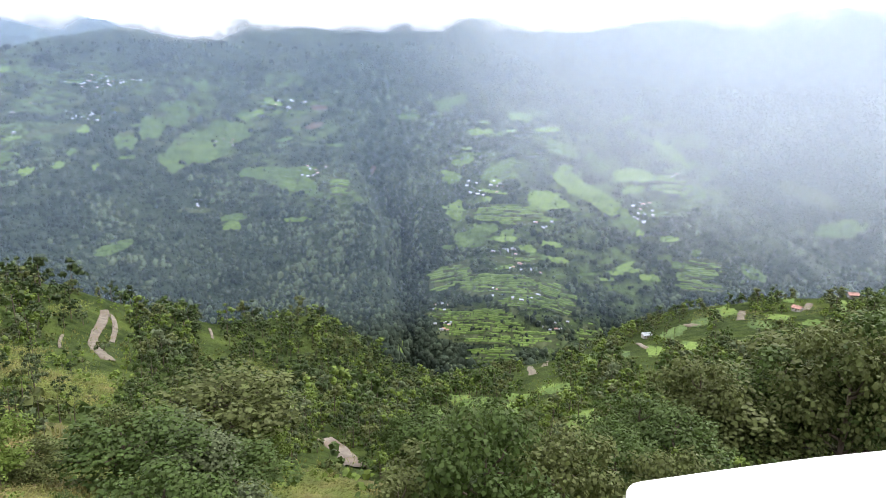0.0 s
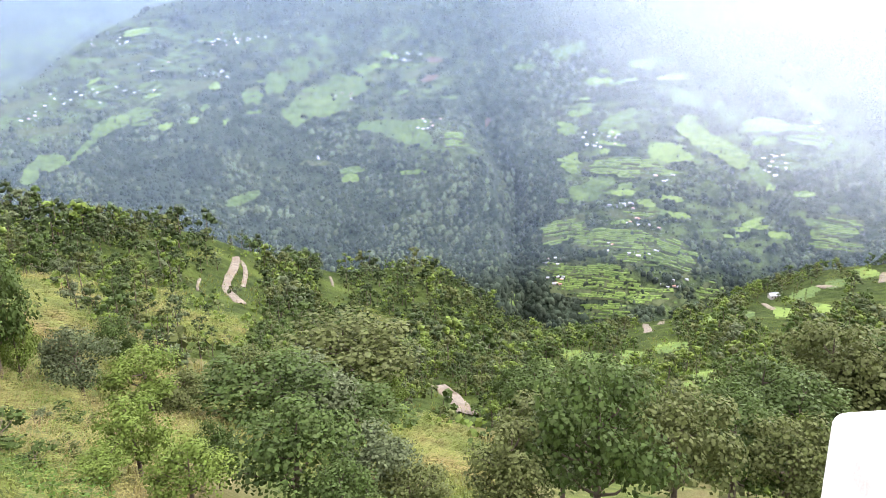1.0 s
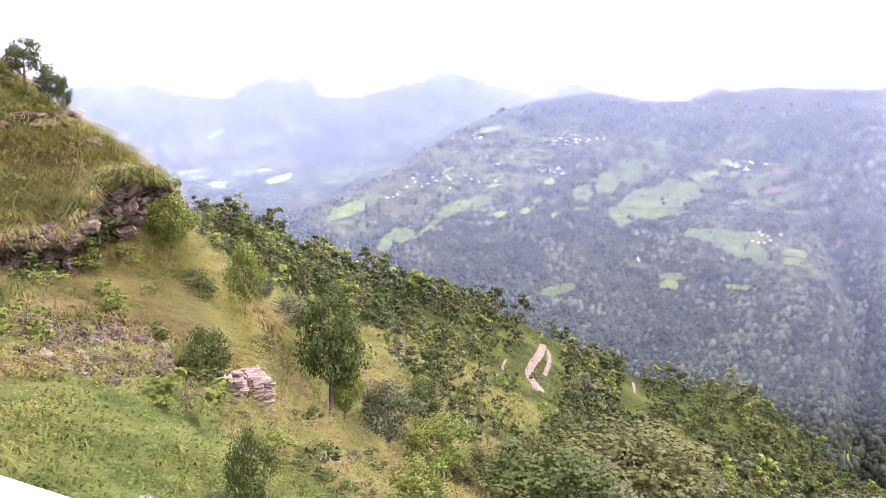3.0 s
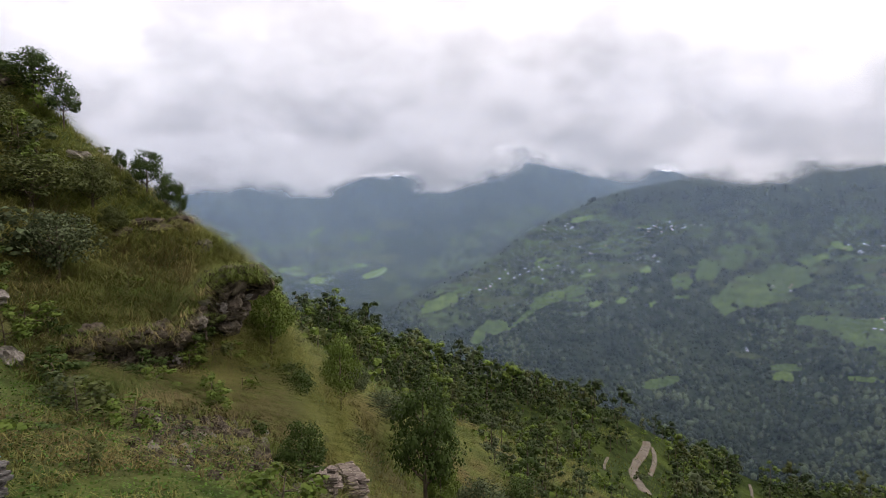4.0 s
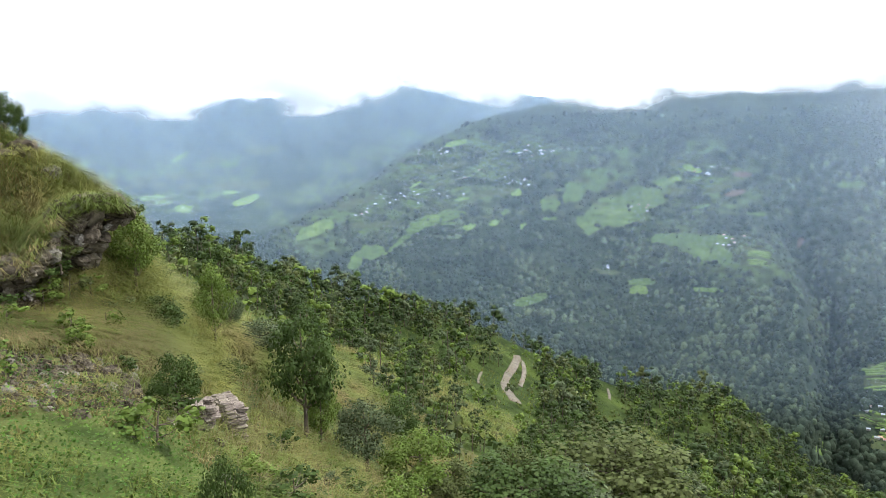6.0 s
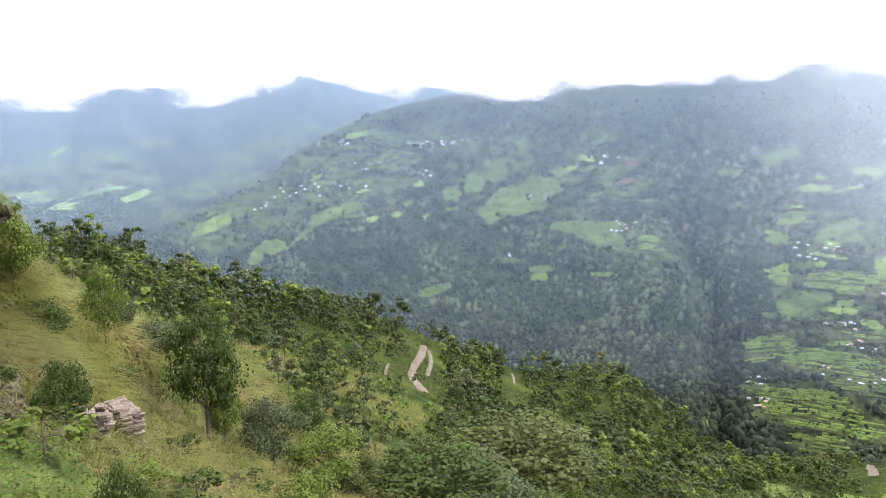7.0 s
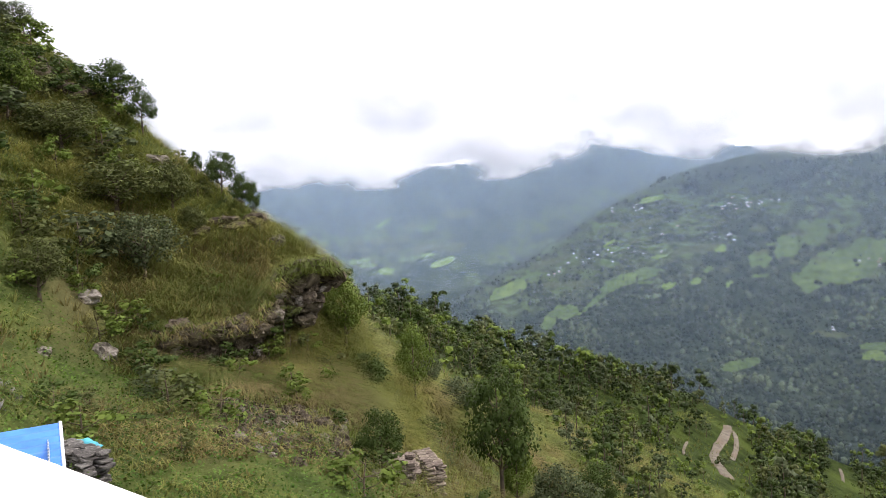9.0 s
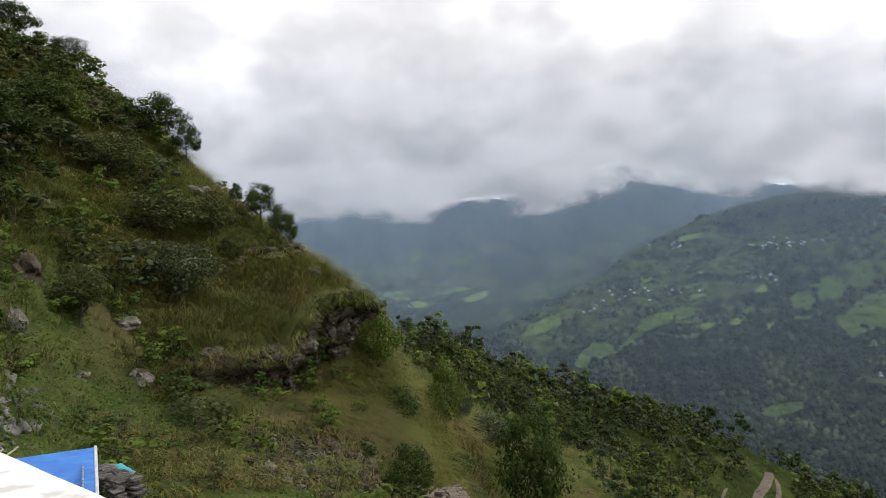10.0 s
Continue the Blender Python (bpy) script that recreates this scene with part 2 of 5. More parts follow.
CONCRETE = mixed("concrete", (0.22, 0.21, 0.20), (0.36, 0.35, 0.33), 3, bump=0.4, bump_scale=30)
DRY_GRASS = mixed("dry_grass_blades", (0.098, 0.082, 0.032), (0.20, 0.165, 0.070), 0.5, roughness=0.65, bump=0, islands=0.3, through_light=0.3)
GOLD_GRASS = mixed("golden_grass_blades", (0.105, 0.125, 0.022), (0.25, 0.245, 0.066), 0.4, roughness=0.6, bump=0, islands=0.3, through_light=0.42, stain=(0.21, 0.17, 0.07), stain_scale=0.2)
WEED = mixed("weed_leaves", (0.034, 0.070, 0.010), (0.076, 0.130, 0.020), 0.6, roughness=0.5, bump=0, islands=0.35, through_light=0.3)
PALE_ROCK = mixed("pale_rock", (0.12, 0.106, 0.09), (0.26, 0.238, 0.212), 2.2, bump=0.9, bump_scale=7, stain=(0.09, 0.08, 0.06), stain_scale=1.5, tall=2.0)
SLATE = mixed("slate", (0.055, 0.053, 0.05), (0.16, 0.15, 0.14), 3.0, bump=0.6, bump_scale=14, randoms=0.3)
GREY_STONE = mixed("grey_stone", (0.07, 0.068, 0.065), (0.2, 0.19, 0.18), 3.0, bump=0.5, bump_scale=14, islands=0.3)
TRIM = mixed("grey_sheet", (0.36, 0.38, 0.40), (0.55, 0.57, 0.58), 3, roughness=0.5, bump=0.1, bump_scale=20)
STRAW = mixed("bamboo", (0.35, 0.30, 0.18), (0.5, 0.44, 0.28), 5, bump=0.2, bump_scale=30)
TARP = mixed("tarpaulin", (0.03, 0.20, 0.26), (0.06, 0.34, 0.40), 4, roughness=0.5, bump=0.3, bump_scale=15)

# ---- small builders ----


def hash01(ix, iy, seed):
    h = (ix.astype(np.int64) * 374761393 + iy.astype(np.int64) * 668265263 + seed * 974634541) & 0x7FFFFFFF
    h = ((h ^ (h >> 13)) * 1274126177) & 0x7FFFFFFF
    return ((h ^ (h >> 16)) & 0xFFFF) / 65535.0


def lumps(x, y, seed=0, octaves=4):
    """Smooth noise, about -1 to 1."""
    x, y = np.asarray(x, float), np.asarray(y, float)
    total, amp, norm = np.zeros(np.broadcast(x, y).shape), 1.0, 0.0
    for o in range(octaves):
        ix, iy = np.floor(x), np.floor(y)
        fx, fy = x - ix, y - iy
        fx, fy = fx * fx * (3 - 2 * fx), fy * fy * (3 - 2 * fy)
        a, b = hash01(ix, iy, seed + o), hash01(ix + 1, iy, seed + o)
        c, d = hash01(ix, iy + 1, seed + o), hash01(ix + 1, iy + 1, seed + o)
        total += amp * ((a * (1 - fx) + b * fx) * (1 - fy) + (c * (1 - fx) + d * fx) * fy)
        norm += amp
        amp, x, y = amp * 0.5, x * 2.03 + 17.1, y * 2.03 + 9.7
    return total / norm * 2 - 1


def mesh_of(name, verts, faces, materials, smooth=False):
    """One mesh from arrays; all faces have the same number of corners."""
    me = bpy.data.meshes.new(name)
    verts, faces = np.asarray(verts, np.float32), np.asarray(faces, np.int32)
    n, k = faces.shape
    me.vertices.add(len(verts))
    me.vertices.foreach_set("co", verts.ravel())
    me.loops.add(n * k)
    me.loops.foreach_set("vertex_index", faces.ravel())
    me.polygons.add(n)
    me.polygons.foreach_set("loop_start", np.arange(0, n * k, k, dtype=np.int32))
    me.polygons.foreach_set("loop_total", np.full(n, k, np.int32))
    me.update(calc_edges=True)
    if smooth:
        me.polygons.foreach_set("use_smooth", np.ones(n, bool))
    for m in materials if isinstance(materials, (list, tuple)) else [materials]:
        me.materials.append(m)
    return me


def part(name, data, parent, label=""):
    """A mesh as one part of a thing. data: a mesh, or (bmesh, material)."""
    if isinstance(data, tuple):
        bm, material = data
        data = bpy.data.meshes.new(name)
        bm.to_mesh(data)
        bm.free()
        data.materials.append(material)
    ob = new(name, data)
    ob.parent = parent
    return tagged(ob, label)


def soft_box(size, at=(0, 0, 0), bevel=0.02, segments=2, turn=None):
    bm = bmesh.new()
    bmesh.ops.create_cube(bm, size=1)
    bmesh.ops.scale(bm, vec=size, verts=bm.verts)
    if bevel:
        bmesh.ops.bevel(bm, geom=bm.edges[:], offset=bevel, segments=segments, affect="EDGES", profile=0.6)
    if turn is not None:
        bmesh.ops.transform(bm, matrix=turn, verts=bm.verts)
    bmesh.ops.translate(bm, vec=at, verts=bm.verts)
    return bm


def tube(points, radii, sides=7):
    """Verts and quads of a tapered tube along points."""
    points = [Vector(p) for p in points]
    verts, faces = [], []
    for i, p in enumerate(points):
        d = (points[min(i + 1, len(points) - 1)] - points[max(i - 1, 0)]).normalized()
        a = d.orthogonal().normalized()
        b = d.cross(a)
        for k in range(sides):
            t = 2 * math.pi * k / sides
            verts.append(p + (a * math.cos(t) + b * math.sin(t)) * radii[i])
    for i in range(len(points) - 1):
        for k in range(sides):
            faces.append((i * sides + k, i * sides + (k + 1) % sides, (i + 1) * sides + (k + 1) % sides, (i + 1) * sides + k))
    return [tuple(v) for v in verts], faces


# ---- the land, as lines shaped to fit the camera's view from the terrace: bearing (degrees left of ahead), distance, height ----
NEAR_FOOT = [(-170, 8, -3), (-120, 8, -6), (-60, 9, -10), (-30, 12, -12.5), (0, 12, -12), (30, 12, -9.5), (50, 12, -7.5), (65, 11, -6),
             (80, 11, -4.8), (90, 11, -3.9), (105, 10, -3.4), (140, 9, -3.2)]
GRASS_SLOPE = [(-170, 30, 2), (-120, 30, -10), (-60, 40, -27), (-30, 45, -31.5), (0, 45, -32), (10, 44, -29.5), (20, 42, -26.5), (30, 40, -22),
               (40, 35, -17), (45, 36, -15), (48, 33, -13), (51, 30, -11.2), (55, 30, -8.6), (59, 30, -6.4), (64, 29, -5.6), (70, 28, -5.1),
               (75, 26.5, -4.6), (84, 22, -2.2), (100, 22, 1), (140, 25, 6)]
SPUR = [(-170, 90, 25), (-120, 90, -15), (-60, 95, -50), (-30, 100, -55), (0, 100, -57), (10, 100, -52.5), (20, 92, -43.5), (30, 82, -33.5),
        (40, 62, -20.8), (45, 50, -15.6), (48, 44, -12.8), (51, 40, -9.9), (55, 37, -7.6), (57.5, 35, -4), (59, 36, -1.6), (64, 37.5, 0.7),
        (70, 42, 4.6), (75, 46, 9.3), (80, 50, 13.4), (84, 54, 16.2), (100, 60, 28), (140, 70, 30)]
ROAD_SLOPE = [(-170, 200, 60), (-120, 200, -20), (-60, 190, -66), (-30, 200, -72), (-15, 220, -88), (0, 230, -110), (10, 190, -90), (20, 170, -70),
              (27, 165, -57), (35, 140, -43), (45, 110, -26), (52, 90, -15), (57, 75, -10), (64, 75, -6), (75, 85, 0), (85, 95, 10), (100, 110, 40), (140, 140, 70)]
CREST = [(-170, 350, 110), (-120, 350, -30), (-50, 280, -60), (-33.7, 300, -78), (-25.8, 320, -93), (-19.6, 320, -101), (-15.3, 340, -124),
         (-10.6, 370, -151), (-5.8, 380, -163), (-0.8, 360, -166), (3.2, 330, -147), (6.6, 290, -113), (11, 270, -90), (18.2, 260, -89),
         (22.7, 240, -76), (27.3, 220, -62), (32, 200, -48.5), (39, 180, -40), (46, 150, -27), (52.7, 125, -17), (57, 110, -13), (70, 120, -5),
         (85, 140, 15), (100, 200, 70), (140, 300, 130)]
SKYLINE = [(-180, 5), (-60, 5), (-25, 5), (-10, 4.8), (2, 5.2), (11, 5.9), (14.7, 4.7), (18.3, 4.9), (23, 4.4), (26, 4.5), (33.2, 6.6), (37.3, 6.9),
           (42, 5.2), (46, 4.6), (62, 4.2), (120, 5)]
EDGE = [(-180, 90), (17, 90), (19, 4.75), (25, 3.7), (29.6, 2.8), (33.4, 1.3), (36.1, -0.2), (38.5, -1.9), (41.3, -3.5), (44, -4.8), (47.4, -6.6), (52, -8.5), (60, -14), (90, -20), (180, 90)]

AZ = np.concatenate([np.arange(-180, -48, 3.0), np.arange(-48, 100, 0.26), np.arange(100, 178, 3.0)])


def along(pts, col, az, blur=1.1):
    """One column of a land line, smoothly, at the bearings az."""
    p = sorted(pts)
    a = np.array([q[0] for q in p], float)
    v = np.array([q[col] for q in p], float)
    a, v = np.concatenate([a - 360, a, a + 360]), np.concatenate([v, v, v])
    g = np.arange(-190, 190, 0.25)
    y = np.interp(g, a, v)
    k = np.exp(-0.5 * (np.arange(-16, 17) * 0.25 / blur) ** 2)
    y = np.convolve(np.pad(y, 16, mode="edge"), k / k.sum(), "valid")
    return np.interp(az, g, y)


def bell(x, c, w):
    return np.exp(-((x - c) / w) ** 2)


def step(x, a, b):
    t = np.clip((x - a) / (b - a), 0, 1)
    return t * t * (3 - 2 * t)


def far_distance(az, el):
    """Distance chosen for the other side of the valley, by bearing and elevation in the camera's view."""
    r = np.interp(el, [-28, -24, -18, -13, -9, -5, -1, 3, 6, 9], [820, 950, 1120, 1280, 1450, 1680, 2000, 2350, 2650, 2950])
    low = step(el, -3.5, -8.0)
    g = np.interp(el, [-24, -13, -10.6, -7, -3], [2.9, 3.3, 4.5, 5.9, 7.0])
    r = r * (1 + 0.06 * low * step(el, -22, -14) * bell(az, g, 1.1))                       # the gorge
    r = r * (1 - 0.10 * low * step(az, g + 0.3, g + 2.0) * bell(np.maximum(az - g - 2.0, 0), 0, 6.0))   # the wooded shoulder beside it
    r = r * (1 - 0.07 * step(el, 0, -6) * bell(az, -6.5, 6.0))        # the terraced shoulder
    edge = -14 - (-3.6 - el) * 1.55
    r = r * (1 + 0.22 * step(edge - az, -0.3, 1.2))                   # the next shoulder on, further back
    r = r * (1 + 0.05 * bell(az, 20, 4) * step(el, 0, -4))
    r = r * (1 + 0.014 * lumps(az * 0.8 + el * 0.22, el * 0.07, 44, 3) * step(el, 4, -4))      # gullies down the slope
    r = r * (1 + 0.026 * lumps(az * 0.33 + el * 0.12, el * 0.2, 40, 5) + 0.008 * lumps(az * 1.5, el * 0.9, 50, 3))
    back = np.interp(el, [-20, -6, -2, 2, 7], [2400, 2750, 3150, 3550, 4100]) * (1 + 0.02 * lumps(az * 0.3, el * 0.3, 70, 4))
    e = along(EDGE, 1, az, 0.6) + 0.12 * lumps(az * 0.8, 0 * az, 90, 3)
    return r + (np.maximum(back, r) - r) * step(el, e, e + 0.5)


def build_land():
    lines = [(np.full_like(AZ, 0.15), np.minimum(along(NEAR_FOOT, 2, AZ), -3.0))]
    for pts in (NEAR_FOOT, GRASS_SLOPE, SPUR, ROAD_SLOPE, CREST):
        lines.append((along(pts, 1, AZ), along(pts, 2, AZ)))
    r, z = lines[-1]
    lines.append((r * 1.3, z - 60))
    lines.append((np.full_like(AZ, 770.0), np.full_like(AZ, -420.0)))
    rows = []
    for (r0, z0), (r1, z1), n in zip(lines, lines[1:], (5, 32, 44, 42, 50, 10, 10)):
        for u in np.arange(n) / n:
            r = r0 * (r1 / r0) ** u
            rows.append((r, z0 + (z1 - z0) * (r - r0) / (r1 - r0)))
    near = len(rows)
    top = along(SKYLINE, 1, AZ, 0.7) + 0.12 * lumps(AZ * 0.9, 0 * AZ, 91, 4)
    for u in np.linspace(0, 1, 140):
        el = -27 + (top + 27) * u
        r = far_distance(AZ, el)
        rows.append((r, r * np.tan(np.radians(el))))
    r, z = rows[-1]
    for d in (150, 500):
        rows.append((r + d, z - d * 0.5))
    R, Z = np.array([q[0] for q in rows]), np.array([q[1] for q in rows])
    for _ in range(10):   # round the creases between the near lines
        Z[1:near - 20] = 0.25 * Z[:near - 21] + 0.5 * Z[1:near - 20] + 0.25 * Z[2:near - 19]
    X, Y = -np.sin(np.radians(AZ)) * R, np.cos(np.radians(AZ)) * R
    rough = step(R, 6, 25) * (1 - step(R, 500, 760))
    Z += rough * (0.35 * lumps(X * 0.35, Y * 0.35, 3, 4) * np.minimum(1, R / 30) + 1.6 * lumps(X * 0.035, Y * 0.035, 5, 4) * step(R, 35, 130))
    return R, Z, X, Y, near


LR, LZ, LX, LY, NEAR_ROWS = build_land()
LE = np.degrees(np.arctan2(LZ, LR))
LSEEN = np.maximum.accumulate(LE, axis=0)


def spot(az, el):
    """The place on the land that the camera sees at this bearing and elevation."""
    c = int(np.clip(np.searchsorted(AZ, az), 1, len(AZ) - 1))
    c = c if abs(AZ[c] - az) < abs(AZ[c - 1] - az) else c - 1
    k = int(np.searchsorted(LSEEN[8:, c], el)) + 8
    k = min(max(k, 1), len(LE) - 1)
    e0, e1 = LE[k - 1, c], LE[k, c]
    u = 0.0 if e1 <= e0 else min(max((el - e0) / (e1 - e0), 0), 1)
    r = LR[k - 1, c] + u * (LR[k, c] - LR[k - 1, c])
    z = LZ[k - 1, c] + u * (LZ[k, c] - LZ[k - 1, c])
    return Vector((-math.sin(radians(az)) * r, math.cos(radians(az)) * r, z))


def ground_at(az, r):
    """The land's place at a bearing and a distance."""
    c = int(np.argmin(np.abs(AZ - az)))
    n = NEAR_ROWS
    return Vector((-math.sin(radians(az)) * r, math.cos(radians(az)) * r, float(np.interp(r, LR[:n, c], LZ[:n, c]))))


def ground_xy(x, y):
    return ground_at(math.degrees(math.atan2(-x, y)), math.hypot(x, y)).z


FARMED = [(37, -2.5, 14, 4.2, 16), (-9.5, -12, 9.5, 10.5, 0), (16, -2.5, 9, 4.0, 0), (55, -1.8, 8, 2.4, 0), (-19, -7, 5, 4.5, -20), (11, -8.5, 6, 2.2, -10)]


def farmed_share(az, el):
    """How far the land is cleared for farming, 0 to 1: a patchwork inside the farmed parts of the far slopes."""
    zone = np.zeros(np.broadcast(az, el).shape)
    for a, e, w, h, tilt in FARMED:
        c, q = math.cos(radians(tilt)), math.sin(radians(tilt))
        dx, dy = a - az, el - e
        d = np.hypot((dx * c + dy * q) / w, (-dx * q + dy * c) / h) + 0.35 * lumps(az * 0.3, el * 0.5, 84, 3)
        zone = np.maximum(zone, step(d, 1.1, 0.7))
    patch = lumps(az * 0.75, el * 1.7, 86, 4)
    return zone * step(patch, -0.25, 0.2)


nr, nc = LR.shape
idx = np.arange(nr * nc).reshape(nr, nc)
right = np.roll(idx, -1, axis=1)
quads = np.stack([idx[:-1], idx[1:], right[1:], right[:-1]], -1).reshape(-1, 4)
land = mesh_of("ground", np.stack([LX, LY, LZ], -1).reshape(-1, 3), quads, [MEADOW, HILLSIDE, UNDERWOOD], smooth=True)
row_of = np.repeat(np.arange(nr - 1), nc)
land.polygons.foreach_set("material_index", np.where(row_of >= NEAR_ROWS - 14, 1, np.where(LR[:-1].ravel() > 58, 2, 0)).astype(np.int32))
share = land.attributes.new("farmed", "FLOAT", "POINT")
share.data.foreach_set("value", (farmed_share(np.broadcast_to(AZ, LE.shape), LE) * (LR > 780)).astype(np.float32).ravel())
ground = tagged(new("ground", land), "green Himalayan hillside falling into a deep wooded valley", "ground", kind="structure")

# ---- haze and cloud, painted on thin sheets ----


# lower edge of the cloud, fitted to the camera's view: bearing, elevation
CLOUD_FOOT = [(-180, 3.0), (-85, 3.0), (-20, 3.5), (0, 3.7), (7, 3.6), (11, 4.1), (16, 3.0), (20, 2.6), (24, 2.7), (27, 2.9), (31, 3.9), (36, 5.2), (39, 4.2),
              (42, 3.0), (46, 2.7), (62, 2.5), (118, 2.4)]


def sheet(name, az0, az1, el0, el1, r, material, label, bulge=0.03, seed=0):
    """A thin billowed sheet curved round the camera, carrying painted haze and cloud."""
    cols, rows_up = (220, 40) if isinstance(el0, list) else (60, 24)
    up = np.linspace(0, 1, rows_up) ** (2 if isinstance(el0, list) else 1)
    a, u = np.meshgrid(np.linspace(az1, az0, cols), up)
    foot = along(el0, 1, a, 0.8) if isinstance(el0, list) else el0
    e = foot + (el1 - foot) * u
    rr = r * (1 + bulge * lumps(a * 0.12, e * 0.2, seed, 3))
    ca = np.radians(a)
    v = np.stack([-np.sin(ca) * rr, np.cos(ca) * rr, rr * np.tan(np.radians(e))], -1).reshape(-1, 3)
    i = np.arange(rows_up * cols).reshape(rows_up, cols)
    f = np.stack([i[:-1, :-1], i[:-1, 1:], i[1:, 1:], i[1:, :-1]], -1).reshape(-1, 4)
    me = mesh_of(name, v, f, material, smooth=True)
    uv = me.uv_layers.new(name="uv")
    u = np.stack([np.tile(np.linspace(0, 1, cols), rows_up), np.repeat(up, cols)], -1)
    uv.data.foreach_set("uv", u[f.ravel()].astype(np.float32).ravel())
    return tagged(new(name, me), label, "mist", kind="stuff")


# aerial haze put into blue-tinted sheets, denser towards the top
HAZE = painted_vapour("valley_haze_tint", (0.50, 0.68, 0.96), (0.034, 0.205), (0.1, 0.42, 0), 0.0016, 0.08)
# blue distance tint for the far range, put into two more sheets
BACK_HAZE = painted_vapour("far_haze_tint", (0.50, 0.70, 1.0), (0.03, 0.17), (0.1, 0.2, 0.12), 0.0012, 0.08)
# whiter sheets added to imitate the glare towards the hidden sun
SUN_GLARE = painted_vapour("sun_glare", (0.86, 0.92, 0.97), (0.06, 0.41), (0.3, 0.35, 0.32), 0.002, 0.05)
CUMULUS = painted_vapour("cloud", (0.97, 0.97, 0.98), (1.0, 1.0), (0.045, 0, 0), 0.0036, 0.034, shade=0.7, thinner=(0.10, 0.36, 0.45))
WISP = painted_vapour("cloud_wisp", (0.97, 0.97, 0.98), (0.75, 0.9), (0.30, 0.45, 0.22), 0.0085, 0.27, 0.12)
sheet("valley_haze_sheet", -75, 112, -24, 26, 590, HAZE, "thin blue see-through sheet painting haze across the wide valley", seed=1)
sheet("valley_haze_sheet", -75, 112, -24, 26, 615, HAZE, "thin blue see-through sheet painting haze across the wide valley", seed=9)
sheet("sun_glare_sheet", -88, 10, -21, 30, 640, SUN_GLARE, "pale sheet added to paint the glare under the hidden sun", seed=6)
sheet("sun_glare_sheet", -90, 4, -20, 30, 690, SUN_GLARE, "pale sheet added to paint the glare under the hidden sun", seed=18)
sheet("sun_glare_sheet", -88, 10, -21, 30, 665, SUN_GLARE, "pale sheet added to paint the glare under the hidden sun", seed=8)
sheet("far_haze_sheet", 16, 75, -8, 10, 2560, BACK_HAZE, "see-through blue sheet painting haze before the far range", seed=2)
sheet("far_haze_sheet", 14, 78, -7, 12, 2600, BACK_HAZE, "see-through blue sheet painting haze before the far range", seed=12)
sheet("cloud_bank", -85, 118, CLOUD_FOOT, 44, 2320, CUMULUS, "white cloud sheet fitted over the ridge tops in the camera's view", seed=3)
sheet("cloud_wisp", 34, 48, 3.4, 8.4, 2360, WISP, "thin torn wisps of cloud before the far summit", seed=5)

# ---- woods ----


def leaf_quads(centres, normals, sizes, gen):
    """Small folded leaves or sprays: four corners each."""
    n = len(centres)
    t = gen.normal(size=(n, 3))
    t -= (t * normals).sum(1, keepdims=True) * normals
    t /= np.linalg.norm(t, axis=1, keepdims=True) + 1e-9
    b = np.cross(normals, t)
    s = sizes[:, None]
    w = gen.uniform(0.32, 0.5, (n, 1))
    sag = normals * s * 0.12
    v = np.stack([centres - t * s * 0.5, centres + b * s * w - sag, centres + t * s * 0.5, centres - b * s * w - sag], 1).reshape(-1, 3)
    return v, np.arange(n * 4).reshape(n, 4)


def crown_points(height, spread, base, clumps, per_clump, gen, droop=0.0, slim=1.0):
    """Leaf places and facings for an uneven crown with gaps between its clumps."""
    c = []
    while len(c) < clumps:
        p = gen.uniform(-1, 1, 3)
        if 0.25 < np.linalg.norm(p) < 1:
            c.append(p)
    c = np.array(c) * [spread, spread, (height - base) * 0.5] + [0, 0, base + (height - base) * 0.52]
    c[:, :2] *= (1 - 0.5 * slim * np.clip((c[:, 2:3] - base) / (height - base), 0, 1))
    rad = gen.uniform(0.2, 0.38, clumps) * spread
    k = np.repeat(np.arange(clumps), per_clump)
    d = gen.normal(size=(len(k), 3))
    d /= np.linalg.norm(d, axis=1, keepdims=True)
    p = c[k] + d * (rad[k] * gen.uniform(0.55, 1.1, len(k)))[:, None] * [1, 1, 0.75]
    nrm = d * 0.9 + [0, 0, 0.55] + gen.normal(size=d.shape) * 0.33
    nrm /= np.linalg.norm(nrm, axis=1, keepdims=True)
    return p, nrm, c, rad


